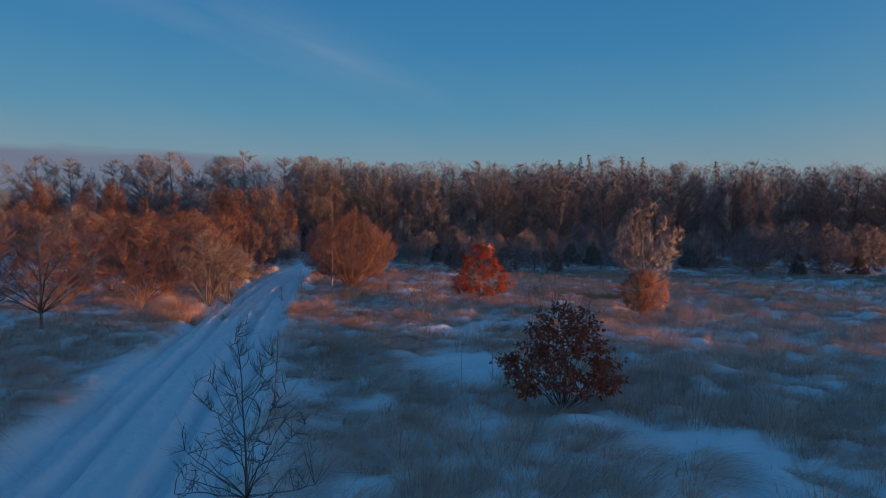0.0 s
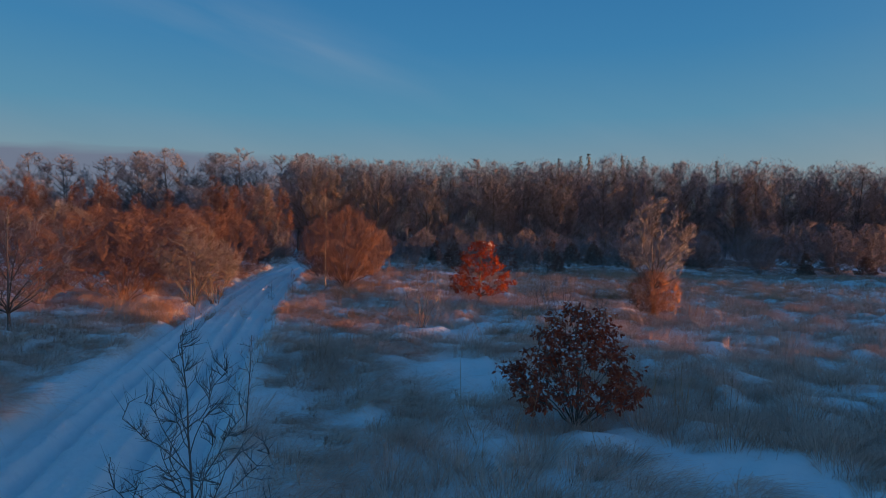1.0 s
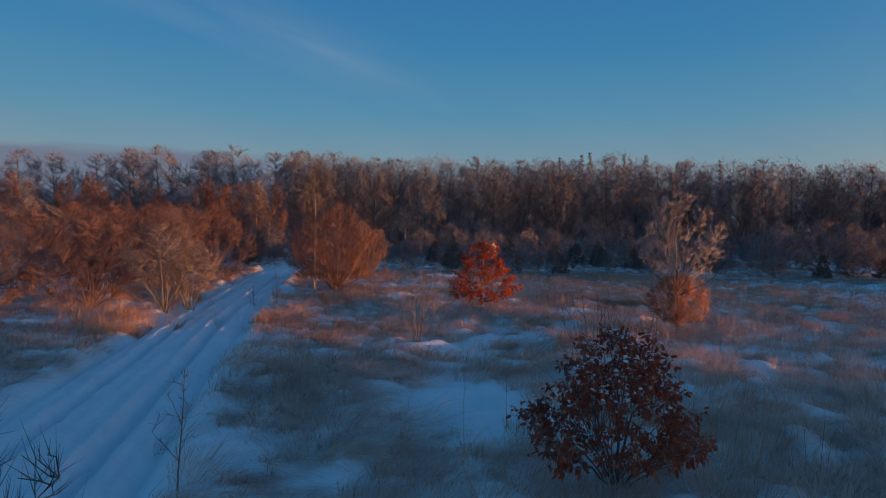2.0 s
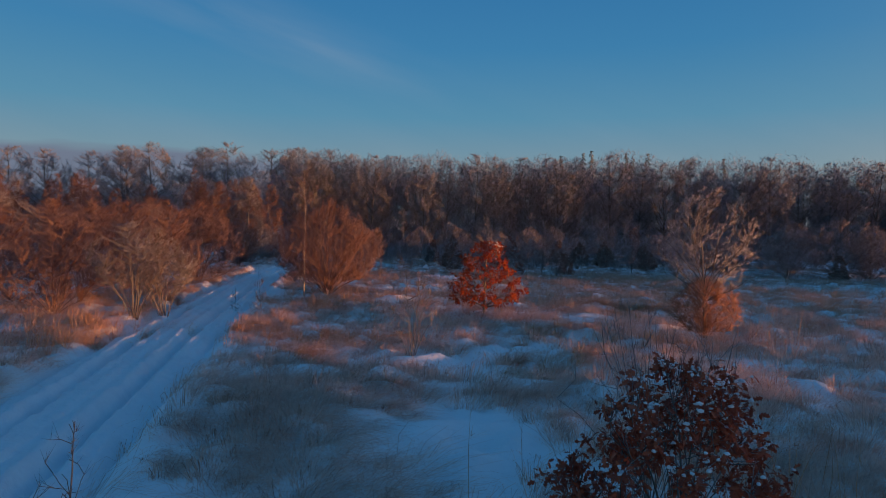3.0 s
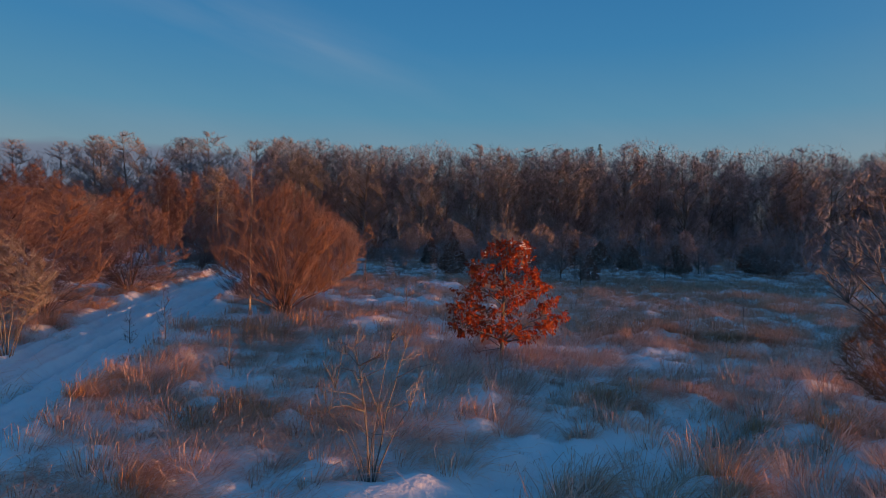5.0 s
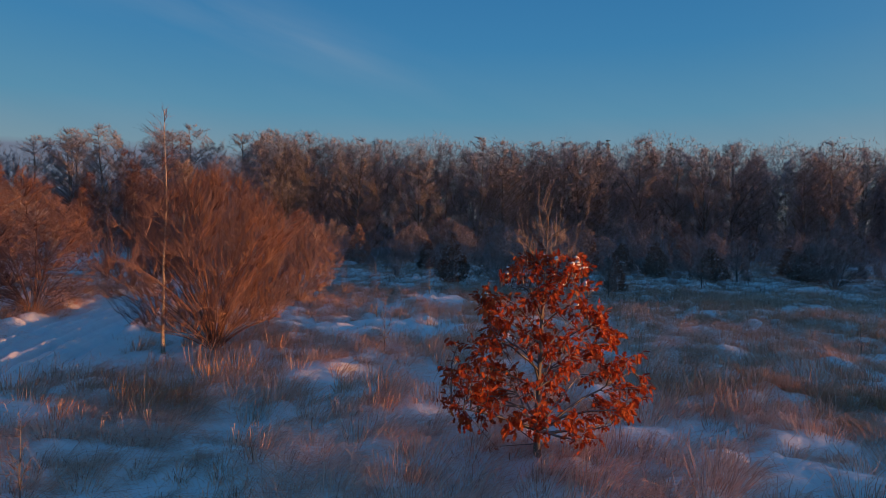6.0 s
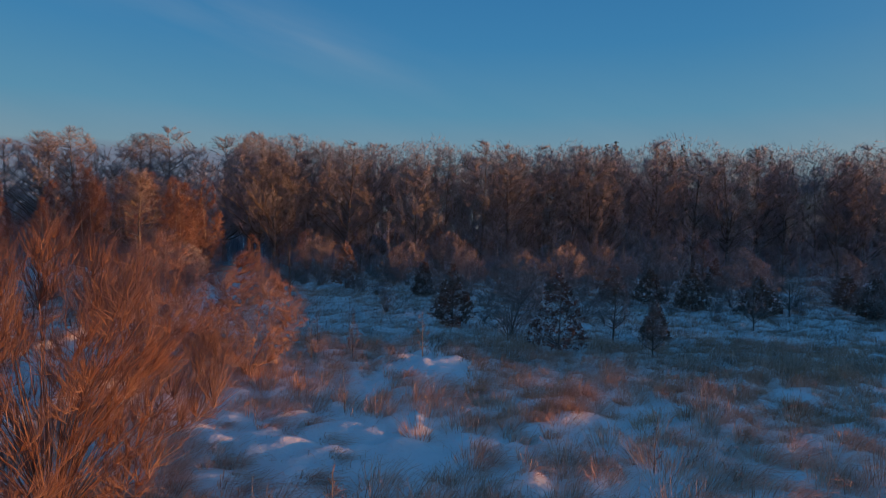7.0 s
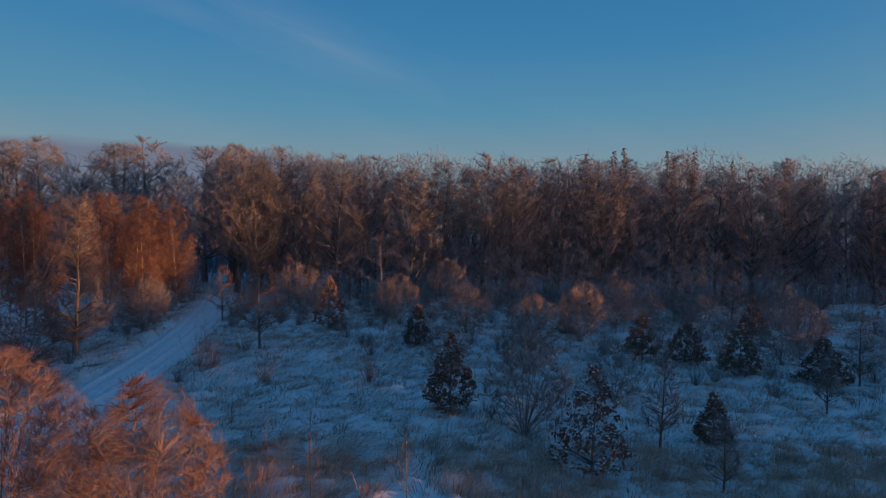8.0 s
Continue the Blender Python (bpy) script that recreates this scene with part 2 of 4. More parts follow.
def value_noise(x, y, cell, seed):
    """Smooth lattice noise in -1..1."""
    x, y = np.asarray(x, float) / cell, np.asarray(y, float) / cell
    xi, yi = np.floor(x).astype(np.int64), np.floor(y).astype(np.int64)
    fx, fy = x - xi, y - yi
    fx, fy = fx * fx * (3 - 2 * fx), fy * fy * (3 - 2 * fy)

    def h(i, j):
        k = (i * 374761393 + j * 668265263 + seed * 974634221) & 0xFFFFFFFF
        k = ((k ^ (k >> 13)) * 1274126177) & 0xFFFFFFFF
        return ((k ^ (k >> 16)) & 0xFFFF) / 32767.5 - 1

    a = h(xi, yi) * (1 - fx) + h(xi + 1, yi) * fx
    b = h(xi, yi + 1) * (1 - fx) + h(xi + 1, yi + 1) * fx
    return a * (1 - fy) + b * fy


def part(name, mesh, mat, parent, label=""):
    ob = new(name, mesh)
    if not mesh.materials:
        mesh.materials.append(mat)
    ob.parent = parent
    return tagged(ob, label)


def thing(name, m, label, category, group="", kind=""):
    ob = new(name)
    ob.empty_display_size = 0.3
    ob.matrix_basis = m
    return tagged(ob, label, category, group, kind)


# ---- the lie of the land ----
ROAD_HALF = 1.7


ROAD_Y = (-40, 0, 10.8, 16.7, 31.5, 48, 65, 79.5, 91, 103.6, 119, 160)
ROAD_X = (5.4, -3.2, -5.55, -6.95, -10.1, -13.1, -15.4, -17.05, -19.3, -22.4, -26.5, -37.0)


def road_x(y):
    """The track's middle line: nearly straight over the meadow, winding a little before the wood."""
    y = np.asarray(y, float)
    return sum(np.interp(y + k, ROAD_Y, ROAD_X) for k in np.linspace(-5, 5, 11)) / 11


def road_offset(x, y):
    """Signed distance to the track's middle line."""
    return (np.asarray(x, float) - road_x(y)) * 0.98


def hummocks(x, y):
    """Where the old tussocks make the meadow uneven."""
    return 0.20 * value_noise(x, y, 6.0, 11) + 0.52 * value_noise(x, y, 2.3, 12) + 0.36 * value_noise(x, y, 1.15, 13)


def ground_z(x, y):
    x, y = np.asarray(x, float), np.asarray(y, float)
    far = np.clip((130 - np.hypot(x, y - 40)) / 60, 0, 1)
    z = -0.12 + 0.16 * value_noise(x, y, 9.0, 1) + 0.10 * value_noise(x, y, 3.7, 2) + far * (
        0.20 * np.abs(value_noise(x, y, 1.35, 3)) + 0.16 * np.abs(value_noise(x, y, 0.68, 4)) + 0.09 * value_noise(x, y, 0.5, 5))
    z = z + 0.26 * far * np.clip(hummocks(x, y) + 0.25, 0, 1) ** 1.5
    d = np.abs(road_offset(x, y))
    k = np.clip((d - ROAD_HALF + 0.15) / 0.9, 0, 1)
    k = k * k * (3 - 2 * k)
    z = z * k - 0.34 * (1 - k) + 0.12 * np.exp(-((d - ROAD_HALF - 0.6) / 0.45) ** 2)
    z = z + 0.2 * np.exp(-((x - 0.4) / 1.2) ** 2 - ((y - 57.3) / 1.7) ** 2)       # snowy mound
    z = z + 0.12 * np.exp(-((x + 6.8) / 2.0) ** 2 - ((y - 43.8) / 1.6) ** 2)       # bank round the big bush
    return z


def axis(fine0, fine1, step, lo, hi):
    mid = np.arange(fine0, fine1 + 1e-6, step)
    a, s = [], step
    p = fine1
    while p < hi:
        s *= 1.22
        p += s
        a.append(min(p, hi))
    b, s, p = [], step, fine0
    while p > lo:
        s *= 1.22
        p -= s
        b.append(max(p, lo))
    return np.unique(np.concatenate([b, mid, a]))


def grid_mesh(name, xs, ys, fn):
    X, Y = np.meshgrid(xs, ys)
    Z = fn(X, Y)
    w = len(xs)
    i, j = np.meshgrid(np.arange(len(ys) - 1), np.arange(w - 1), indexing="ij")
    q = np.stack([i * w + j, i * w + j + 1, (i + 1) * w + j + 1, (i + 1) * w + j], -1).reshape(-1, 4)
    return mesh_of(name, np.stack([X, Y, Z], -1).reshape(-1, 3), [q])


g = new("ground", grid_mesh("ground", axis(-24, 28, 0.21, -2500, 2500), axis(6, 74, 0.21, -600, 4000), ground_z))
g.data.materials.append(SNOW)
tagged(g, "snow-covered uneven meadow with hummocks under the snow", "ground", kind="structure")


def make_road():
    s = np.arange(-20, 150, 0.25)
    o = np.arange(-ROAD_HALF - 0.35, ROAD_HALF + 0.36, 0.055)
    S, O = np.meshgrid(s, o, indexing="ij")
    bend = 0.10 * value_noise(S, 0 * S, 11.0, 31)
    rut = 0 * S
    for c, depth, width in ((-0.85, 0.30, 0.16), (0.85, 0.32, 0.17), (-0.50, -0.05, 0.10), (1.24, -0.07, 0.11), (0.46, -0.08, 0.11), (-1.22, -0.06, 0.11), (0.1, 0.05, 0.12)):
        rut = rut - depth * np.exp(-((O - c - bend) / width) ** 2) * (1 + 0.35 * value_noise(S, O, 1.7, 33))
    crown = 0.06 * np.exp(-((O - bend) / 0.45) ** 2)
    edge = np.clip((np.abs(O) - ROAD_HALF + 0.1) / 0.4, 0, 1)
    Z = -0.045 + rut + crown + 0.05 * value_noise(S, O, 0.55, 34) + 0.05 * value_noise(S, O, 0.26, 35) - 0.30 * edge
    X, Y = road_x(S) + O * 1.02, S - 0.2 * O
    X = X + 0.21 * -0.2 * O
    w = len(o)
    i, j = np.meshgrid(np.arange(len(s) - 1), np.arange(w - 1), indexing="ij")
    q = np.stack([i * w + j, i * w + j + 1, (i + 1) * w + j + 1, (i + 1) * w + j], -1).reshape(-1, 4)
    road = new("road", mesh_of("road", np.stack([X, Y, Z], -1).reshape(-1, 3), [q[:, ::-1]]))
    road.data.materials.append(TRACK)
    tagged(road, "snowy field track with two wheel ruts across the meadow", "road", kind="structure")


make_road()


# ---- trees ----
def along(pts, t):
    t = np.asarray(t) * (len(pts) - 1)
    i = np.minimum(t.astype(int), len(pts) - 2)
    f = (t - i)[..., None]
    return pts[i] * (1 - f) + pts[i + 1] * f, unit(pts[i + 1] - pts[i])


def dome(f):
    return np.sin(np.pi * (0.2 + 0.8 * f)) ** 0.7


def round_crown(f):
    return np.sin(np.pi * (0.1 + 0.88 * f)) ** 0.6


def cone(f):
    return np.minimum(1.0, 0.6 + 4 * f) * ((1 - f) ** 0.85 + 0.04)


def plume(f):
    return np.minimum(1.0, 0.45 + 2.2 * f) * (1 - 0.82 * f ** 1.6)


def goblet(f):
    return np.sin(np.pi * (0.09 + 0.8 * f)) ** 0.9


def heap(f):
    return np.minimum(1.0, 0.55 + 1.9 * f) * (1 - 0.8 * f ** 1.25)


def crowned(seed, height, girth, width, start=0.25, profile=round_crown, stems=1, limbs=16, subs=150, twigs=10, twig=0.5, twig_r=0.006, rise=0.8, up=0.25,
            brush=0.45, wobble=0.06, droop=0.0, inner=0.45, ragged=1.0, apart=False):
    """The wood of a bare tree or bush whose crown fills a rounded outline: trunk or stems, limbs to its edge, branchlets and twigs between them."""
    rng = np.random.default_rng(seed)
    trunk, crown, stalks = Pile(), Pile(), []
    z0, half = height * start, width / 2
    # an uneven outline: the reach varies round the crown
    lobes = rng.uniform(0, 6.3, 3)

    def reach(f, a):
        return half * profile(np.clip(f, 0.0, 1.0)) * (1 + ragged * (0.13 * np.sin(2 * a + lobes[0]) + 0.10 * np.sin(3 * a + 7 * f + lobes[1]) + 0.08 * np.sin(5 * a - 9 * f + lobes[2])))

    def spots_in(n, inner):
        f = rng.uniform(0, 1, n * 3)
        f = f[rng.uniform(0, 1, n * 3) < 0.15 + 0.85 * profile(f)][:n]
        a = rng.uniform(0, 2 * np.pi, len(f))
        r = reach(f, a) * (inner + (1 - inner) * np.sqrt(rng.uniform(0, 1, len(f))))
        return np.stack([r * np.cos(a), r * np.sin(a), z0 + f * (height - z0)], -1)

    nodes = []
    k = np.linspace(0, 1, 9)
    if stems == 1:
        lean = rng.normal(0, 0.03, 2) * height
        axis_pts = np.stack([lean[0] * k ** 1.5, lean[1] * k ** 1.5, -0.25 + (height * 0.96 + 0.25) * k], -1)
        axis_pts[1:, :2] += np.cumsum(rng.normal(0, wobble * height * 0.05, (8, 2)), 0)
        radii = girth * (1 - 0.93 * k) * (1 + 0.55 * np.exp(-k * 18)) + 0.003
        trunk.tube(axis_pts, radii, 7 if girth > 0.08 else 5)
        nodes.append(along(axis_pts, np.linspace(start * 0.8, 1, 14))[0])
    ends = spots_in(limbs, 0.75)
    for i, p in enumerate(ends):
        flat = math.hypot(p[0], p[1])
        if stems == 1:
            zc = np.clip(p[2] - rise * flat * rng.uniform(0.7, 1.3), height * start * 0.75, height * 0.93)
            c = along(axis_pts, np.array((zc + 0.25) / (height * 0.96 + 0.25)))[0]
            r0 = max(0.5 * np.interp(zc / height, k, radii), twig_r * 1.5)
            if apart:
                stalks.append(Pile())
        else:
            a = math.atan2(p[1], p[0])
            c = np.array((math.cos(a), math.sin(a), 0)) * girth * rng.uniform(0.5, 2.5)
            c[2] = -0.2
            r0 = girth * rng.uniform(0.35, 0.9)
        d = np.linalg.norm(p - c)
        mid = c + (p - c) * 0.5 + np.array((0, 0, 1.0)) * (d * 0.06 if stems == 1 else -0.04 * d) + rng.normal(0, wobble * d, 3)
        if stems > 1:
            mid[:2] = c[:2] + (p - c)[:2] * 0.22 + rng.normal(0, wobble * d * 0.5, 2)
            mid[2] = c[2] + 0.58 * (p[2] - c[2])
            stalks.append(Pile())
        t = np.linspace(0, 1, 7)[:, None]
        br = c * (1 - t) ** 2 + 2 * mid * t * (1 - t) + p * t ** 2
        br[1:-1] += rng.normal(0, wobble * d * 0.12, (5, 3))
        (crown if stems == 1 and not apart else stalks[-1]).tube(br, np.linspace(r0, twig_r, 7), 4 if r0 > 0.015 else 3)
        nodes.append(along(br, np.linspace(0.25 if stems == 1 else 0.2, 1, 12))[0])
    nodes = np.concatenate(nodes)
    tips = spots_in(subs, inner)
    gap = tips[:, None] - nodes[None]
    dist = np.linalg.norm(gap, axis=2) + 1e-6
    cost = dist * (1 + 1.5 * np.maximum(0, (0.35 * dist - gap[..., 2]) / dist))
    src = nodes[np.argmin(cost, 1)]
    base, end = [], []
    for c, p in zip(src, tips):
        d = np.linalg.norm(p - c)
        if d < 0.02:
            continue
        mid = (c + p) / 2 + rng.normal(0, 0.10 * d, 3) + (0, 0, 0.05 * d)
        br = np.array([c, mid, p])
        crown.tube(br, (min(twig_r * 2.2, twig_r + 0.004 * d), twig_r * 1.3, twig_r * 0.7), 3)
        b0, tan = along(br, rng.uniform(0.2, 1.0, twigs))
        outward = unit(np.array((p[0], p[1], max(0.0, p[2] - z0 - 0.45 * (height - z0)) + 1e-3)))
        v = unit(tan * 0.7 + outward * 0.45 + (0, 0, up - droop) + rng.normal(0, brush, (twigs, 3)))
        base.append(b0), end.append(b0 + v * twig * rng.uniform(0.45, 1.2, (twigs, 1)))
    base, end = np.concatenate(base), np.concatenate(end)
    crown.twigs(base, end, twig_r * rng.uniform(0.6, 1.1, len(base)))
    return ([trunk] + stalks if stems == 1 else stalks), crown, base, end, rng


def wood_parts(ob, trunk, crown, bark, twig_mat, apart=False):
    """The trunk with its limbs, or each stem, and the crown as parts."""
    base = ob
    for i, piece in enumerate(trunk):
        name = "trunk" if len(trunk) == 1 or (apart and not i) else "limb" if apart else "stem"
        made = part(name, piece.mesh(name), bark, base)
        if name == "trunk":
            base = made
    me = crown.mesh("crown")
    me.materials.append(bark if bark is not BIRCH else twig_mat)
    me.materials.append(twig_mat)
    kinds = np.empty(len(me.polygons), np.int32)
    me.polygons.foreach_get("loop_total", kinds)
    me.polygons.foreach_set("material_index", (kinds == 3).astype(np.int32))      # limbs in bark, twigs in their own colour
    part("crown", me, twig_mat, ob)


def oak_leaf():
    """One lobed oak leaf, folded along its rib, its stalk at the origin, along +x, 1 long."""
    out = [(0.0, 0.02), (0.18, 0.10), (0.27, 0.20), (0.37, 0.09), (0.50, 0.27), (0.60, 0.11), (0.76, 0.23), (0.84, 0.09), (1.0, 0.02)]
    rib = [(0.18, 0), (0.37, 0), (0.60, 0), (0.84, 0)]
    up = [(x, y, 0.35 * y + 0.08 * math.sin(x * 5)) for x, y in out]
    dn = [(x, -y, 0.35 * y + 0.08 * math.sin(x * 5)) for x, y in out]
    mid = [(x, 0, 0.08 * math.sin(x * 5)) for x, _ in rib]
    v = np.array(up + dn + mid)
    f = []
    for o, flip in ((0, 1), (9, -1)):
        for a in ((0, 1, 18), (1, 2, 3), (1, 3, 19), (1, 19, 18), (3, 4, 5), (3, 5, 20), (3, 20, 19), (5, 6, 7), (5, 7, 21), (5, 21, 20), (7, 8, 21)):
            f.append([(k + o if k < 9 else k) for k in a][::flip])
    return v, np.array(f)


LEAF_V, LEAF_F = oak_leaf()


def turned(dirs, rng, roll=1.0):
    """Frames whose x axes follow dirs, rolled at chance."""
    x = unit(dirs)
    ref = np.where(np.abs(x[:, 2:3]) > 0.95, (1.0, 0, 0), (0, 0, 1.0))
    y = unit(np.cross(ref, x))
    z = np.cross(x, y)
    a = rng.normal(0, roll, len(x))[:, None]
    return x, y * np.cos(a) + z * np.sin(a), z * np.cos(a) - y * np.sin(a)


def leaves(pile, at, dirs, size, rng, simple=False):
    x, y, z = turned(dirs, rng)
    lv, lf = (LEAF_V, LEAF_F)
    if simple:
        lv = np.array([(0, 0, 0), (0.5, 0.33, 0.1), (1, 0, 0.0), (0.5, -0.33, 0.1)])
        lf = np.array([(0, 1, 2), (0, 2, 3)])
    s = np.broadcast_to(size, (len(at),))[:, None, None]
    v = at[:, None] + s * (lv[None, :, 0:1] * x[:, None] + lv[None, :, 1:2] * y[:, None] + lv[None, :, 2:3] * z[:, None])
    f = (np.arange(len(at))[:, None, None] * len(lv) + lf[None]).reshape(-1, 3)
    pile.add(v, f)


def snow_lumps(pile, at, size, rng):
    """Soft caps of snow, flat below."""
    ang = np.arange(7) * 2 * np.pi / 7
    prof = ((0.85, -0.15), (1.0, 0.35), (0.6, 0.85))
    ring = np.array([(r * math.cos(a), r * math.sin(a), h) for r, h in prof for a in ang] + [(0, 0, 1.0)])
    q = [(i * 7 + j, i * 7 + (j + 1) % 7, (i + 1) * 7 + (j + 1) % 7, (i + 1) * 7 + j) for i in range(2) for j in range(7)]
    t = [(14 + j, 14 + (j + 1) % 7, 21) for j in range(7)]
    m = len(at)
    s = size * rng.uniform(0.5, 1.3, (m, 1, 1))
    v = ring[None] * s * np.stack([rng.uniform(0.7, 1.5, m), rng.uniform(0.6, 1.1, m), rng.uniform(0.6, 1.0, m)], -1)[:, None]
    v = v * rng.uniform(0.82, 1.18, (m, 22, 1))
    a = rng.uniform(0, 6.3, m)[:, None]
    x = v[..., 0] * np.cos(a) - v[..., 1] * np.sin(a)
    y = v[..., 0] * np.sin(a) + v[..., 1] * np.cos(a)
    v = np.stack([x, y, v[..., 2]], -1) + at[:, None]
    o = np.arange(m)[:, None, None] * 22
    pile.add(v, (o + np.array(q)[None]).reshape(-1, 4), (o + np.array(t)[None]).reshape(-1, 3))


def at(x, y, turn=0.0, scale=1.0, tall=1.0):
    return pose(x, y, float(ground_z(x, y)), 0, 0, turn) @ Matrix.Diagonal((scale, scale, scale * tall, 1))


def full(name, seed, m, label, category, twig_mat, bark=None, group="", **kw):
    ob = thing(name, m, label, category, group)
    trunk, crown, *_ = crowned(seed, **kw)
    wood_parts(ob, trunk, crown, bark or BARK, twig_mat, kw.get("apart", False))
    return ob


def leafy_oak(name, seed, m, label, mat, leaf, count, single, lumps, lump, inner=0.0, low=0.0, shoots=0, shoot=0.5, **kw):
    """A young oak that keeps its dry leaves: wood, leaves (some of them singly), snow on its twigs."""
    ob = thing(name, m, label, "tree")
    trunk, crown, spots, ends, rng = crowned(seed, **kw)
    high = np.nonzero(spots[:, 2] > kw["height"] * 0.62)[0]
    high = high[rng.integers(0, len(high), shoots)]
    tips = spots[high] + unit(rng.normal(0, 0.16, (shoots, 3)) + spots[high] * (0.1, 0.1, 0) + (0, 0, 1.0)) * shoot * rng.uniform(0.5, 1.2, (shoots, 1))
    crown.twigs(spots[high], tips, kw["twig_r"] * 0.9, rng.normal(0, 0.02, (shoots, 3)))
    wood_parts(ob, trunk, crown, BARK, TWIG, kw.get("apart", False))
    pick = rng.integers(0, len(spots), count)
    f = rng.uniform(inner, 1.0, (count, 1))
    p = spots[pick] * (1 - f) + ends[pick] * f
    keep = p[:, 2] < kw["height"] * (1 - low)
    p, pick = p[keep], pick[keep]
    d = unit(ends[pick] - spots[pick]) * 0.5 + rng.normal(0, 0.6, p.shape) + (0, 0, -0.55)
    size = leaf * rng.uniform(0.65, 1.25, len(p))
    pile = Pile()
    leaves(pile, p[single:], d[single:], size[single:], rng)
    tagged(part("foliage", pile.mesh("foliage", False), mat, ob), kind="stuff")
    one = mesh_of("leaf", LEAF_V, [LEAF_F], False)
    x, y, z = turned(d[:single], rng)
    for i in range(min(single, len(p))):
        lf = part("leaf", one, mat, ob)
        s = float(size[i])
        lf.matrix_basis = Matrix([(*(float(a[i][k]) * s for a in (x, y, z)), float(p[i][k])) for k in range(3)] + [(0, 0, 0, 1)])
    if lumps:
        lie = p[:, 2] / kw["height"] + 0.7 * np.hypot(p[:, 0], p[:, 1]) / kw["width"] + rng.uniform(0, 0.9, len(p))
        i = np.argsort(-lie)[:lumps]
        snow = Pile()
        snow_lumps(snow, p[i] + (0, 0, -0.01), lump, rng)
        tagged(part("snow_load", snow.mesh("snow_load"), SNOW_LOAD, ob, "small pillows of snow lying on the leaves"), kind="stuff")
    return ob


def small_leafy(seed, m, label, height, width, mat=None, count=4200, group="young leafy trees at the wood's edge"):
    """A small far tree with brown leaves and snow in its twigs."""
    ob = thing("leafy_sapling", m, label, "tree", group)
    trunk, crown, spots, ends, rng = crowned(seed, height=height, girth=0.04, width=width, start=0.08, profile=cone, limbs=30, subs=170, twigs=6, twig=0.24, twig_r=0.006, rise=0.45, up=0.05, ragged=0.6)
    wood_parts(ob, trunk, crown, BARK, TWIG)
    i = rng.integers(0, len(spots), count)
    f = rng.uniform(0, 1, (count, 1))
    p = spots[i] * (1 - f) + ends[i] * f
    pile = Pile()
    leaves(pile, p, rng.normal(0, 0.6, p.shape) + (0, 0, -0.4), rng.uniform(0.08, 0.17, count), rng, True)
    tagged(part("foliage", pile.mesh("foliage", False), mat or BROWN_LEAF, ob), kind="stuff")
    snow = Pile()
    snow_lumps(snow, p[:150], 0.045, rng)
    tagged(part("snow_load", snow.mesh("snow_load"), SNOW_LOAD, ob, "white snow lying on the branches"), kind="stuff")
    return ob


def spruce(seed, height, m, label, group):
    rng = np.random.default_rng(seed)
    ob = thing("spruce", m, label, "tree", group)
    trunk, crown = Pile(), Pile()
    trunk.tube(np.array([(0, 0, -0.3), (0, 0, height * 0.5), (0, 0, height * 0.97)]), (height * 0.014, height * 0.009, 0.01), 6)
    part("trunk", trunk.mesh("trunk"), BARK, ob)
    b, t = [], []
    for z in np.arange(height * 0.06, height * 0.99, height * 0.024):
        reach = 0.19 * height * (1 - z / height) ** 0.85 + 0.16
        for a in rng.uniform(0, 2 * np.pi, 7):
            base = np.array((0, 0, z + height * rng.uniform(-0.012, 0.012)))
            tip = np.array((math.cos(a), math.sin(a), -0.45)) * reach * rng.uniform(0.6, 1.15) + base
            for f in (0.35, 0.7, 1.0):
                c = base + (tip - base) * f
                side = np.array((-math.sin(a), math.cos(a), 0))
                for sgn in (-1, 1):
                    b.append(c), t.append(c + (side * sgn * 0.8 + (tip - base) / reach * 0.5 + (0, 0, -0.25)) * reach * 0.32 * (1.15 - 0.6 * f) * rng.uniform(0.7, 1.2))
    crown.twigs(np.array(b), np.array(t), 0.035 + 0.003 * height)
    part("crown", crown.mesh("crown"), NEEDLE, ob)
    return ob


# the young oak with dark leaves, and the red one beyond it
leafy_oak("young_oak", 11, at(2.85, 14.4, 20), "broad young oak, dark red-brown leaves laden with snow", DARK_LEAF, 0.108, 5000, 150, 380, 0.028, low=0.0, shoots=80, shoot=0.7,
          height=2.4, girth=0.03, width=3.3, start=0.16, profile=heap, stems=2, limbs=26, subs=230, twigs=6, twig=0.24, twig_r=0.005, up=0.1, ragged=1.3, inner=0.2)
leafy_oak("red_oak", 12, at(2.12, 35.1, 0), "sunlit young oak with bright red leaves and bare tips", RED_LEAF, 0.128, 4700, 150, 75, 0.036, low=0.2, shoots=60, shoot=0.65,
          height=4.1, girth=0.055, width=3.35, start=0.13, profile=cone, limbs=32, subs=200, twigs=6, twig=0.26, twig_r=0.006, rise=0.8, up=0.2, ragged=1.0, inner=0.3, apart=True)

# the big bush with a birch in it
full("willow_bush", 21, at(-6.45, 44.1), "big round many-stemmed bush with bare red-brown twigs", "bush", RED_TWIG, RED_TWIG, height=5.3, girth=0.028, width=6.4, start=0.14, profile=dome, stems=2,
     limbs=120, subs=1250, twigs=14, twig=0.72, twig_r=0.0052, up=1.1, brush=0.22, wobble=0.03, inner=0.1, ragged=1.3)
full("birch", 22, at(-7.7, 43.4), "slim young birch with a pale sunlit trunk in the bush", "tree", RED_TWIG, BIRCH, height=7.6, girth=0.05, width=2.6, start=0.4, profile=plume,
     limbs=14, subs=70, twigs=9, twig=0.45, twig_r=0.005, droop=0.2)

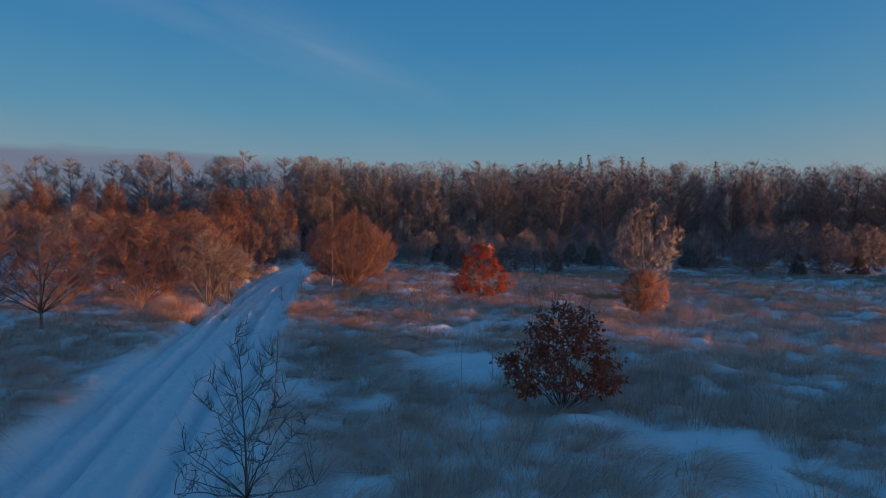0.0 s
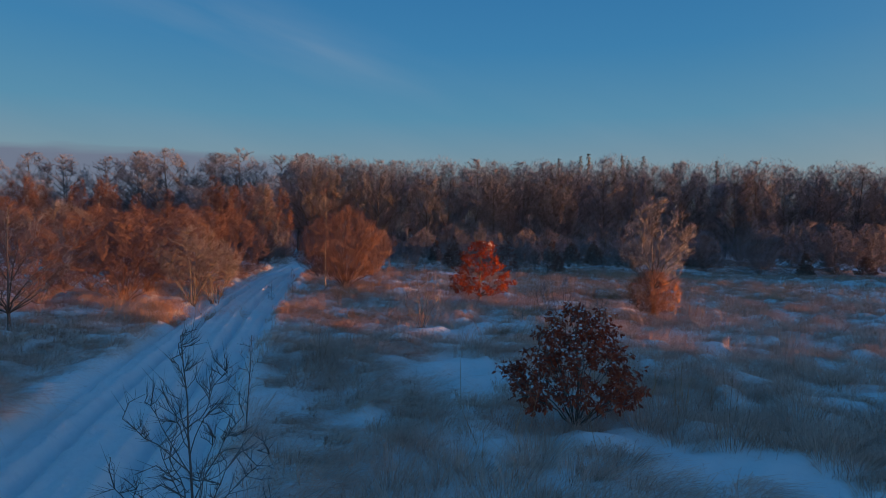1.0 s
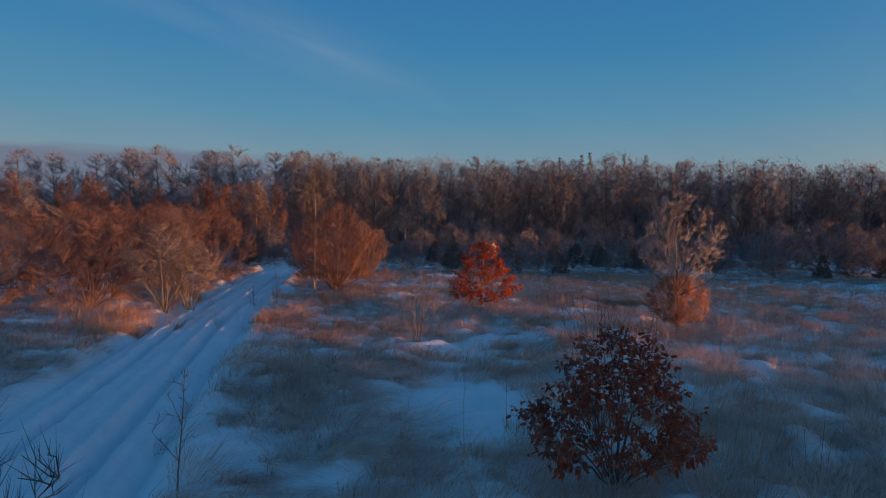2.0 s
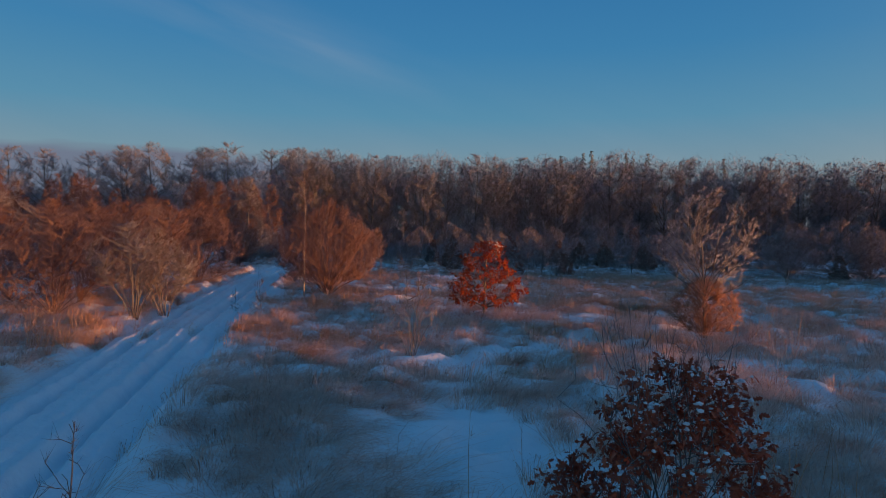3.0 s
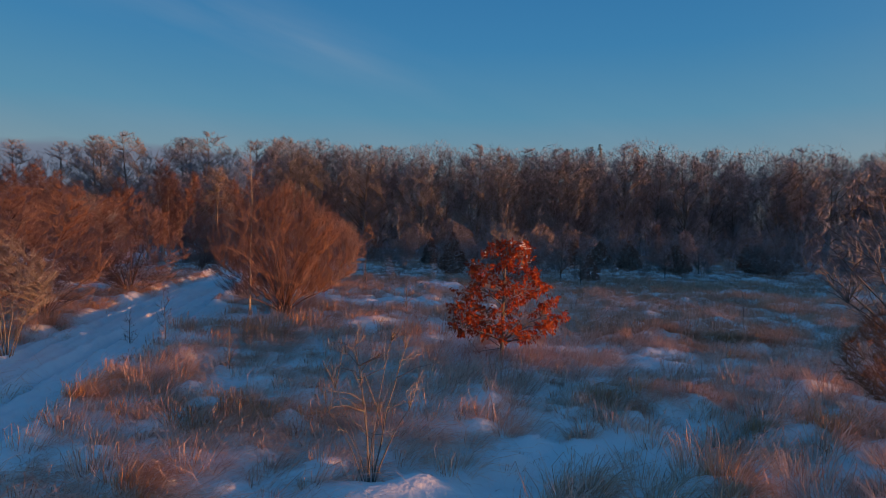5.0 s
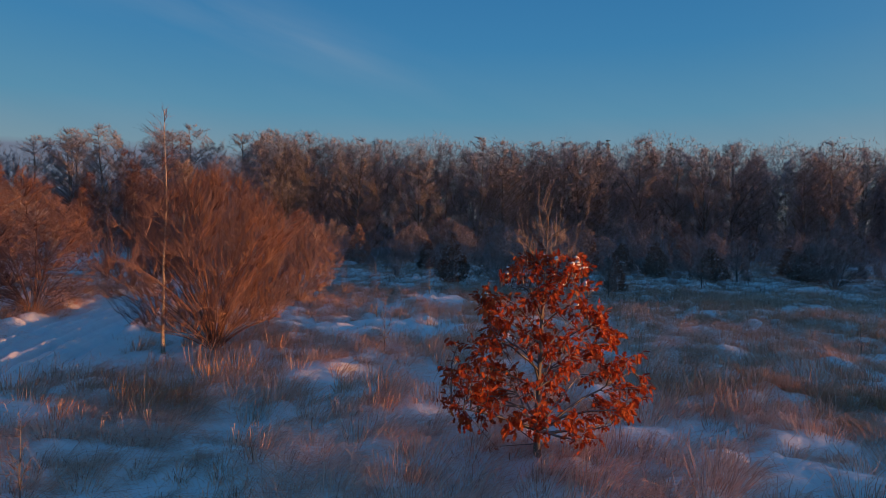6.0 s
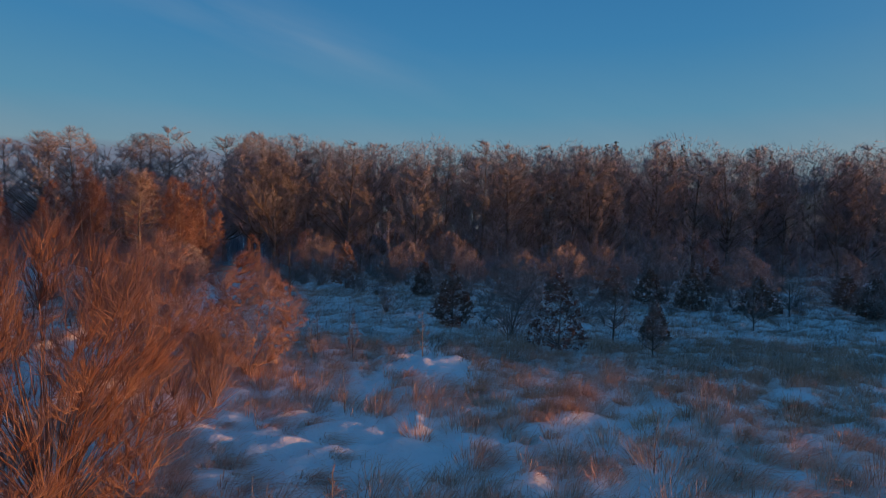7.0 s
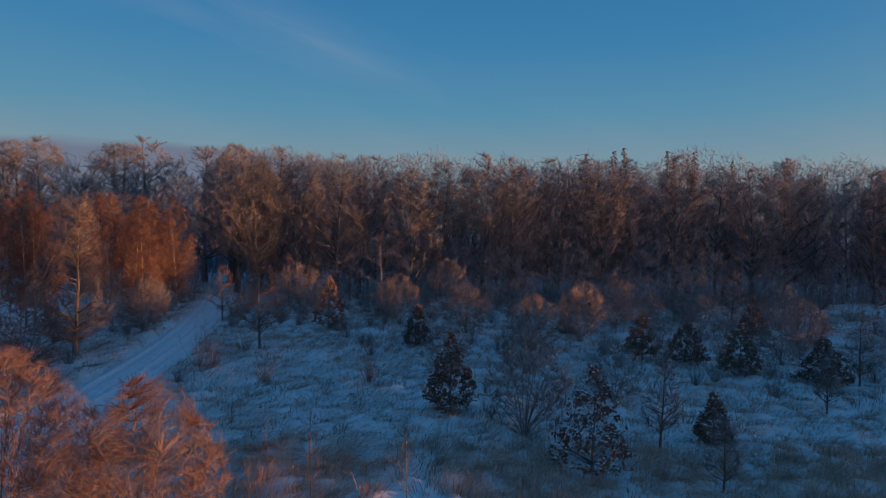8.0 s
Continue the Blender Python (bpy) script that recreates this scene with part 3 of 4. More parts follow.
# the tall rimed tree with a rusty shrub at its foot
full("rimed_tree", 23, at(9.75, 29.8), "slender tree whose bare twigs are white with rime", "tree", PALE_TWIG, height=5.4, girth=0.055, width=3.5, start=0.33, profile=round_crown,
     limbs=32, subs=420, twigs=10, twig=0.30, twig_r=0.0062, rise=0.95, up=0.5, ragged=1.2, brush=0.5, wobble=0.05, inner=0.3, apart=True)
full("rusty_shrub", 24, at(9.5, 29.3), "dense rusty shrub round the foot of the rimed tree", "bush", RUST_TWIG, RUST_TWIG, height=2.1, girth=0.014, width=2.1, start=0.12, profile=round_crown, stems=2,
     limbs=44, subs=600, twigs=13, twig=0.28, twig_r=0.0046, up=0.45, brush=0.45, wobble=0.05, inner=0.1, ragged=1.3)

# saplings on the meadow
full("bare_sapling", 25, at(-2.68, 8.48), "small bare tree with thin dark branches beside the track", "tree", TWIG, height=2.75, girth=0.019, width=2.2, start=0.14, profile=cone,
     limbs=30, subs=210, twigs=5, twig=0.26, twig_r=0.0042, rise=1.4, up=0.45, brush=0.4, wobble=0.09, inner=0.3, apart=True)
full("bare_sapling", 26, at(-3.72, 13.7), "thin bare sapling beside the track", "tree", TWIG, height=1.85, girth=0.014, width=0.8, start=0.3, profile=plume, limbs=8, subs=18, twigs=4,
     twig=0.2, twig_r=0.0035, rise=1.3, up=0.4)
full("bare_shrub", 29, at(2.8, 15.3), "wispy bare shrub of long upright shoots behind the dark oak", "bush", TWIG, TWIG, height=2.85, girth=0.010, width=2.3, start=0.25, profile=goblet, stems=2,
     limbs=26, subs=60, twigs=4, twig=0.24, twig_r=0.003, up=0.8, brush=0.25, wobble=0.05, ragged=1.3)
full("bare_sapling", 27, at(-0.72, 26.1), "bare many-stemmed sapling in the frosted grass", "tree", TWIG, height=2.3, girth=0.018, width=2.0, start=0.35, profile=round_crown, stems=2,
     limbs=9, subs=50, twigs=5, twig=0.3, twig_r=0.0045, up=0.35, brush=0.35)

# left of the track
full("apple_tree", 28, at(-16.3, 25.2), "low spreading bare tree with grey rimed twigs", "tree", TWIG, height=4.9, girth=0.065, width=4.8, start=0.2, profile=round_crown,
     limbs=24, subs=230, twigs=10, twig=0.42, twig_r=0.006, rise=0.9, apart=True)
full("small_tree", 32, at(-12.7, 33.6), "small many-stemmed bare tree with grey rimed twigs beside the track", "tree", TWIG, BARK, height=4.0, girth=0.034, width=3.7, start=0.34, profile=round_crown, stems=3,
     limbs=18, subs=420, twigs=11, twig=0.34, twig_r=0.0058, up=0.45, brush=0.45, wobble=0.05, inner=0.2)
full("small_tree", 30, at(-11.9, 34.6), "slender many-stemmed bare tree with rimed twigs beside the track", "tree", TWIG, BARK, height=3.5, girth=0.028, width=2.5, start=0.36, profile=round_crown, stems=3,
     limbs=12, subs=260, twigs=11, twig=0.34, twig_r=0.0058, up=0.5, brush=0.45, wobble=0.05, inner=0.2)
BUSHES = ((-16.8, 34.7, 4.6, 31, RED_TWIG), (-15.5, 42.0, 5.4, 33, RED_TWIG), (-19.5, 46.5, 5.6, 34, RED_TWIG), (-23.0, 40.0, 4.8, 35, RED_TWIG),
          (-28.0, 47.0, 5.8, 36, TWIG), (-22.5, 56.0, 6.0, 37, RED_TWIG), (-9.4, 55.3, 5.2, 39, PINK_TWIG), (-6.4, 55.6, 4.5, 40, PINK_TWIG), (33.0, 66.0, 5.4, 41, TWIG),
          (4.4, 65.8, 4.4, 42, TWIG))
made = {}
for x, y, h, seed, mat in BUSHES:
    made[seed] = full("bush", seed, at(x, y), "many-stemmed bush with bare frosted grey-brown twigs" if mat is TWIG else "tall many-stemmed bush with bare reddish twigs" if mat is RED_TWIG else "bush of fine frosted pink-brown twigs in the sun" if mat is PINK_TWIG else "many-stemmed bush with bare frosted grey-brown twigs", "bush", mat, mat,
                      group="bushes of the meadow", height=h, girth=0.016 if mat is PINK_TWIG else 0.03, width=h * 0.98, start=0.12, profile=dome, stems=2, limbs=40 if mat is PINK_TWIG else 26,
                      subs=1100 if mat is PINK_TWIG else 380 if seed == 42 else 620, twigs=13, twig=0.3 if mat is PINK_TWIG else 0.42, twig_r=0.0048 if mat is PINK_TWIG else 0.0075, up=0.6 if mat is PINK_TWIG else 0.5,
                      brush=0.6 if mat is PINK_TWIG else 0.42, wobble=0.03, inner=0.2)
for src, x, y, turn, size in ((34, -31, 58, 40, 1.1), (39, -11.2, 57.4, 150, 0.95), (35, -20.5, 33.5, 77, 0.8), (33, -24.5, 34.0, 130, 0.85), (36, -31, 40, 210, 1.0), (35, -19.0, 40.5, 300, 0.95), (34, -16.8, 51.5, 20, 1.05),
                              (33, -24.0, 50.5, 250, 1.05), (37, -28.5, 53.0, 300, 0.95), (34, -36, 44, 10, 1.05), (35, -42, 55, 100, 1.2), (37, -35, 75, 220, 1.1), (33, -50, 82, 140, 1.2),
                              (34, -21, 73, 90, 0.9), (36, -56, 76, 30, 1.3), (33, -38, 50, 90, 1.05), (35, -34, 66, 10, 1.2), (37, -42, 62, 200, 1.1), (34, -27, 68, 120, 1.1), (33, -47, 72, 70, 1.2),
                              (36, -25, 62, 150, 1.0), (41, 35.6, 69.5, 10, 0.95), (41, 41.0, 66.0, 130, 0.9), (41, 28.6, 69.0, 260, 0.8), (41, 46.0, 67.5, 40, 1.0), (41, 51.5, 70.0, 190, 1.1), (41, 38.5, 67, 70, 1.08), (41, 43.5, 70, 160, 0.95), (41, 48, 72, 230, 1.0), (41, 30, 73, 300, 0.75), (36, 53, 76, 20, 0.9),
                              (41, 26.5, 84, 200, 0.7), (42, 9.5, 71, 90, 0.7), (42, 6.0, 77, 190, 0.75), (42, 1.2, 75, 260, 0.7), (42, -4.0, 98, 30, 0.8), (42, 17, 88, 300, 0.8),
                              (42, 22.7, 79.8, 100, 0.75), (36, 36, 88, 0, 0.8), (41, 44, 92, 60, 0.8),
                              (42, 7.5, 84, 45, 0.95), (41, 11.5, 87, 10, 0.85), (42, 3.0, 90, 130, 0.9), (41, 16.0, 94, 220, 0.9), (42, 20.5, 87, 310, 0.85), (41, -2.6, 94, 75, 0.8),
                              (42, 8.5, 98, 15, 1.0), (41, 24.0, 99, 95, 1.0), (42, 31.0, 95, 170, 0.95), (41, 1.5, 104, 250, 1.0), (42, 13.5, 104, 20, 1.05), (41, -12.5, 100, 140, 0.9),
                              (42, 33.5, 82, 60, 0.9), (41, -22.0, 88.5, 200, 0.75), (42, -24.5, 95, 10, 0.85), (41, -28.0, 100, 100, 0.9)):
    copy_thing(made[src], at(x, y, turn, size))

# young trees between the meadow and the wood
LEAFY = ((1.4, 69.0, 3.5, 2.7, 91), (-0.7, 85.0, 3.0, 2.4, 92), (6.3, 62.2, 3.8, 3.4, 93), (18.5, 76.6, 3.0, 2.6, 94), (22.2, 74.7, 2.7, 3.0, 95), (-8.4, 92.6, 4.4, 3.6, 96))
leafy = [small_leafy(seed, at(x, y), "small tree with thin red-brown leaves on bare branches" if seed == 93 else "small tree with brown leaves and snow on its branches", h, w,
                     RED_BROWN_LEAF if seed == 93 else BROWN_LEAF, 1900 if seed == 93 else 4200) for x, y, h, w, seed in LEAFY]
for src, x, y, turn, size in ((1, 14.2, 81.0, 30, 0.95), (4, 16.2, 78.8, 80, 0.95), (1, 11.4, 92.0, 140, 0.75), (0, 14.7, 97.0, 200, 0.85), (3, 11.9, 65.2, 60, 0.7), (4, 29.0, 73.0, 100, 1.0),
                              (3, 31.0, 79.0, 10, 0.9), (1, 36.0, 63.0, 290, 0.8), (4, 44.0, 66.0, 33, 0.8), (0, 26.0, 90.0, 120, 0.9), (5, -4.6, 104.0, 40, 0.8)):
    copy_thing(leafy[src], at(x, y, turn, size))
SLIM = ((9.5, 64.4, 3.8, 101, TWIG), (10.1, 60.3, 2.5, 102, TWIG), (-11.5, 83.3, 6.4, 103, RED_TWIG), (-31.0, 84.0, 8.0, 104, TWIG), (-5.9, 117.0, 6.0, 105, RED_TWIG))
full("rimed_oak", 107, at(-22.6, 80.5), "spreading bare tree with rimed twigs and long low limbs", "tree", TWIG, height=10.0, girth=0.15, width=7.4, start=0.14, profile=heap, limbs=44, subs=900, twigs=11,
     twig=0.5, twig_r=0.012, rise=0.45, wobble=0.08, brush=0.5, apart=True)
slim_trees = [full("slim_tree", seed, at(x, y), "slim bare young tree with reddish frosted twigs" if mat is RED_TWIG else "slim bare young tree with grey frosted twigs", "tree", mat,
                   group="young trees by the wood", height=h, girth=0.012 * h + 0.01, width=h * 0.52, start=0.2, profile=plume, limbs=24, subs=150, twigs=10, twig=0.07 * h + 0.1,
                   twig_r=0.0011 * h + 0.003) for x, y, h, seed, mat in SLIM]
for src, x, y, turn, size in ((4, 0.5, 113, 20, 0.95), (4, -9.5, 112, 100, 0.8), (2, 9.0, 110, 200, 0.75), (2, 16.0, 109, 300, 0.6), (4, -15.5, 108, 170, 0.9), (2, -18.5, 96, 10, 0.8),
                              (0, 24.5, 75, 120, 1.0), (0, 19.5, 70, 220, 0.8), (3, -38.0, 86, 160, 0.95), (2, 29, 100, 130, 0.8), (2, 40, 104, 30, 0.8)):
    copy_thing(slim_trees[src], at(x, y, turn, size))
WISPS = ((-0.08, 58.6, 2.0, 111), (-1.1, 42.8, 1.5, 112), (-8.3, 36.6, 1.7, 113))
wisps = [full("thin_sapling", seed, at(x, y), "knee-high to head-high bare sapling with few reddish twigs", "tree", RED_TWIG, group="saplings in the grass", height=h, girth=0.014, width=0.35 * h,
              start=0.2, profile=plume, limbs=9, subs=24, twigs=5, twig=0.22, twig_r=0.004, rise=1.8, up=0.6) for x, y, h, seed in WISPS]
for src, x, y, turn, size in ((2, -9.6, 37.0, 140, 0.85), (0, -5.0, 61.5, 90, 0.9), (1, -6.6, 60.0, 180, 1.3), (2, -7.9, 66.5, 270, 0.9), (0, -4.66, 58.4, 60, 0.9), (1, -3.15, 59.7, 10, 1.2), (0, -3.6, 61.8, 200, 1.1),
                              (2, -2.2, 51.5, 33, 0.9), (1, 5.6, 47.0, 80, 0.8), (2, 13.5, 44.0, 10, 0.7), (0, 3.4, 41.0, 120, 0.6), (1, -5.2, 33.4, 200, 0.8)):
    copy_thing(wisps[src], at(x, y, turn, size))


# ---- the wood ----
def forest():
    rng = np.random.default_rng(5)
    oaks, slim = [], []
    for i in range(3):
        oaks.append(full("forest_oak", 50 + i, pose(-64.0 + 17 * i, 134.0, 0), "tall bare oak with a wide rimed crown", "tree", HAZY_TWIG, group="trees of the wood", height=20.5, girth=0.34,
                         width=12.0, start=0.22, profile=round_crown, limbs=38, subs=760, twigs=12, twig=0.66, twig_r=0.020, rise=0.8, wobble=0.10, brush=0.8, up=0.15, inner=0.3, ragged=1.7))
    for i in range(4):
        slim.append(full("alder", 60 + i, pose(10.0 + 5 * i, 122.0, 0), "tall slim bare tree with rimed twigs", "tree", HAZY_TWIG, group="trees of the wood", height=18.0, girth=0.18,
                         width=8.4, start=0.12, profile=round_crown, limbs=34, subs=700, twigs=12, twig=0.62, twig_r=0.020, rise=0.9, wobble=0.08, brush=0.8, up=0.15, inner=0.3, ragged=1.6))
    for row, y0 in enumerate((119, 125)):
        x = -22.0
        while x < 125:
            wide = rng.random() > 0.7
            src = oaks[rng.integers(3)] if wide else slim[rng.integers(4)]
            copy_thing(src, pose(x + rng.uniform(-1, 1), y0 + rng.uniform(-2.5, 2.5), 0, 0, 0, rng.uniform(0, 360)) @ Matrix.Scale(rng.uniform(0.88, 1.02) * (0.88 if wide else 1.0), 4))
            x += rng.uniform(3.6, 6.0)
    # the big trees where the track enters the wood, and the oaks that overtop the birches
    for k, x, y, turn, size in ((1, -25.0, 120.2, 40, 0.92), (0, -21.4, 124.0, 200, 0.93), (2, -41.4, 130.0, 100, 1.02), (0, -56.1, 130.0, 20, 1.01), (1, -34.0, 133.0, 310, 0.98), (2, -29.5, 131.0, 160, 0.95), (1, -48.0, 134.0, 130, 0.98)):
        copy_thing(oaks[k], pose(x, y, 0, 0, 0, turn) @ Matrix.Scale(size, 4))
    low = [full("low_tree", 120 + i, pose(12.0 + 21 * i, 115.5, 0), "low leaning tree with long snow-covered limbs", "tree", PALE_TWIG, PALE_TWIG, "snowy low trees at the wood's edge", height=7.5, girth=0.09,
                width=9.0, start=0.12, profile=dome, limbs=16, subs=110, twigs=6, twig=0.7, twig_r=0.016, rise=0.5, wobble=0.14, brush=0.6) for i in range(2)]
    for i, (x, y) in enumerate(((-10, 116), (-3, 117.5), (3.5, 115.5), (21, 117), (27, 115), (38, 116.5), (43, 115), (51, 117), (60, 115.5), (-17, 117), (70, 117), (82, 116), (-6, 113.5), (8, 113), (15.5, 114), (24, 112.5), (33, 113.5), (40.5, 112), (47, 113), (56, 113), (65, 112))):
        copy_thing(low[i % 2], pose(x, y, 0, 0, 0, 67 * i) @ Matrix.Scale(rng.uniform(0.7, 1.1), 4))
    for x in np.arange(-138, -60, 9.0):
        copy_thing(oaks[rng.integers(3)], pose(x + rng.uniform(-2, 2), 137 + rng.uniform(-5, 6), 0, 0, 0, rng.uniform(0, 360)) @ Matrix.Scale(rng.uniform(0.98, 1.1), 4))
    # unseen bare trees on the sunny side, added to break the low sun into patches
    y = -34.0
    while y < 44:
        if -2 < y < 15:
            y = 15.0
        copy_thing(slim[rng.integers(4)], pose(84 + rng.uniform(-4, 6), y, 0, 0, 0, rng.uniform(0, 360)) @ Matrix.Scale(rng.uniform(0.42, 0.62), 4))
        y += rng.uniform(6.0, 14.0)


forest()


def deep_wood():
    """The depth of the wood: trees beyond counting, and the thicket under them."""
    rng = np.random.default_rng(8)
    pile = Pile()
    for i in range(330):
        x, y = rng.uniform(-190, 190), rng.uniform(131, 172)
        h = rng.uniform(16.0, 19.0) if x > -30 else rng.uniform(11, 15)
        pile.tube(np.array([(x, y, -0.3), (x + rng.normal(0, 0.4), y, h * 0.5), (x + rng.normal(0, 0.6), y, h * 0.9)]), (0.16, 0.10, 0.03), 4)
        # the crown: a few uneven lobes of fine twigs
        for _ in range(5):
            n, r = 70, rng.uniform(1.1, 2.2)
            c = np.array((x + rng.normal(0, 1.5), y + rng.normal(0, 1.5), h * rng.uniform(0.45, 0.93)))
            v = unit(rng.normal(0, 1, (n, 3))) * rng.uniform(0.2, 1.0, (n, 1)) ** 0.5
            b = c + v * (r, r, r * 1.15)
            pile.twigs(b, b + unit(v + rng.normal(0, 0.6, (n, 3)) + (0, 0, 0.25)) * rng.uniform(0.6, 1.3, (n, 1)), 0.045)
    # what fills the wood's front between the counted trees, floor to crown
    n = 100000
    x, y = rng.uniform(-48, 125, n), 115.5 + 18 * rng.uniform(0, 1, n) ** 1.4
    z = rng.uniform(0.0, 1.0, n) ** 0.85 * (17.0 + 1.6 * value_noise(x, y, 4.5, 21) + 1.2 * value_noise(x, y, 11.0, 22) - 4.0 * (x < -28))
    ok = (np.abs(road_offset(x, y)) > 2.4) | (z > 5)
    b = np.stack([x, y, z], -1)[ok]
    n = len(b)
    d = unit(rng.normal(0, 0.75, (n, 3)) + (0, 0, 0.45))
    pile.twigs(b, b + d * rng.uniform(0.5, 1.3, (n, 1)), 0.034)
    n = 9000
    x, y = rng.uniform(-100, 130, n), 116 + 40 * rng.uniform(0, 1, n) ** 1.3
    ok = np.abs(road_offset(x, y)) > 2.2
    b = np.stack([x, y, 0 * x - 0.1], -1)[ok]
    d = unit(rng.normal(0, 0.2, (len(b), 3)) * (1, 1, 0.2) + (0, 0, 1))
    pile.twigs(b, b + d * rng.uniform(1.5, 7.0, (len(b), 1)), 0.022)
    n = 9000
    x, y = rng.uniform(-210, 210, n), rng.uniform(150, 182, n)
    b = np.stack([x, y, 0 * x - 0.1], -1)
    d = unit(rng.normal(0, 0.22, (n, 3)) * (1, 1, 0.2) + (0, 0, 1))
    pile.twigs(b, b + d * rng.uniform(5, 13.5, (n, 1)), 0.10)
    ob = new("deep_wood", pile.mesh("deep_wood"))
    ob.data.materials.append(HAZY_TWIG)
    tagged(ob, "depth of a leafless winter wood with its thicket", "woods", kind="stuff")


deep_wood()


def birch_grove():
    rng = np.random.default_rng(6)
    src = [full("birch", 70 + i, at(-34.0 + 4 * i, 104.0), "young birch with a pale trunk and drooping red twigs", "tree", BIRCH_TWIG, BIRCH, "birches at the wood's edge", height=11.0, girth=0.07,
                width=4.8, start=0.18, profile=plume, limbs=26, subs=420, twigs=13, twig=0.6, twig_r=0.0095, rise=1.3, droop=0.15, brush=0.55, wobble=0.1) for i in range(3)]
    for i in range(58):
        x, y = rng.uniform(-85, -25), rng.uniform(88, 120)
        if road_offset(x, y) > -4:
            continue
        copy_thing(src[rng.integers(3)], at(x, y, rng.uniform(0, 360), rng.uniform(0.75, 1.1)))


birch_grove()


def thicket():
    """Low leafless shrubs, beyond counting, on the rough ground before the wood."""
    rng = np.random.default_rng(14)
    pile = Pile()
    for i in range(620):
        x, y = rng.uniform(-30, 70), 72 + 46 * rng.uniform(0, 1) ** 0.7
        if abs(float(road_offset(x, y))) < 2.3 or float(value_noise(np.array(x), np.array(y), 7.0, 51)) + rng.uniform(-0.4, 0.4) < -0.25:
            continue
        h, n = rng.uniform(0.8, 2.4) * (1.0 if y < 95 else 1.35), 70
        a, k = rng.uniform(0, 2 * np.pi, n), rng.uniform(0.05, 0.62, n)
        b = np.stack([x + 0.2 * h * k * np.cos(a), y + 0.2 * h * k * np.sin(a), 0 * a + float(ground_z(x, y)) - 0.05], -1)
        d = unit(np.stack([k * np.cos(a), k * np.sin(a), 0 * a + 1.0], -1)) * h * rng.uniform(0.5, 1.1, (n, 1))
        pile.twigs(b, b + d, 0.008)
        m = rng.integers(0, n, 170)
        q = b[m] + d[m] * rng.uniform(0.4, 1.0, (170, 1))
        pile.twigs(q, q + unit(d[m] / h + rng.normal(0, 0.5, (170, 3))) * rng.uniform(0.2, 0.5, (170, 1)), 0.006)
    ob = new("thicket", pile.mesh("thicket"))
    ob.data.materials.append(TWIG)
    tagged(ob, "thicket of low leafless brown shrubs before the wood", "shrubs", kind="stuff")


thicket()


def shade_and_far_spruces():
    """Unseen spruces to the side, added to block and pattern the low sun; also far tips."""
    rng = np.random.default_rng(7)
    src = spruce(80, 15.0, pose(61, -30, 0), "dense dark spruce, unseen shade caster save for the far tips", "spruces beside the meadow")
    for y in np.arange(-70, 2, 2.2):
        for x in (50, 54, 58):
            copy_thing(src, pose(x + rng.uniform(-1, 1), y + rng.uniform(-1, 1), 0, 0, 0, rng.uniform(0, 360)) @ Matrix.Scale(rng.uniform(0.72, 0.9), 4))
    # low spruces added out of view, in clumps whose gaps let sun reach the meadow
    for y0, y1, tall in ((-30.0, -6.0, 6.8), (-5.0, -0.5, 3.7), (1.6, 3.2, 4.2), (18.0, 22.0, 4.6), (25.5, 27.0, 4.4)):
        for y in np.arange(y0, y1 + 0.1, 1.6):
            for x in (75, 79):
                copy_thing(src, pose(x + rng.uniform(-1, 1), y + rng.uniform(-0.6, 0.6), 0, 0, 0, rng.uniform(0, 360)) @ Matrix.Scale(tall * rng.uniform(0.8, 1.15) / 15, 4))
    for y in np.arange(-0.5, 44, 1.6):
        copy_thing(src, pose(77 + rng.uniform(-2, 2), y + rng.uniform(-1, 1), 0, 0, 0, rng.uniform(0, 360)) @ Matrix.Scale(rng.uniform(3.9, 5.4) / 15, 4))
    for y in np.arange(-8, 42, 0.95):
        copy_thing(src, pose(84 + rng.uniform(-1.5, 1.5), y + rng.uniform(-0.4, 0.4), 0, 0, 0, rng.uniform(0, 360)) @ Matrix.Diagonal((0.42, 0.42, rng.uniform(4.9, 5.7) / 15, 1)))
    # unseen taller rows, added to keep the wood's lower part in shade
    for y in np.arange(46, 126, 2.4):
        tall = np.interp(y, (46, 58, 60, 66, 75, 84, 91, 125), (18.0, 17.5, 5.4, 5.4, 11.6, 15.6, 17.0, 17.4)) / 15
        for k in (10, 16):
            copy_thing(src, pose(0.72 * y + k + rng.uniform(-1, 1), y + rng.uniform(-1, 1), 0, 0, 0, rng.uniform(0, 360)) @ Matrix.Scale(tall * rng.uniform(0.85, 1.1), 4))
    # old spruces whose tips overtop the wood
    for x, y, tall in ((39.5, 180, 27.0), (42.3, 182, 28.0), (51.5, 180, 27.2), (54.2, 183, 26.4), (57.5, 180, 27.2), (68.0, 184, 25.6), (79.0, 181, 26.2), (34.0, 183, 26.6)):
        copy_thing(src, pose(x, y, 0, 0, 0, 40 * x) @ Matrix.Scale(tall / 15, 4))


shade_and_far_spruces()


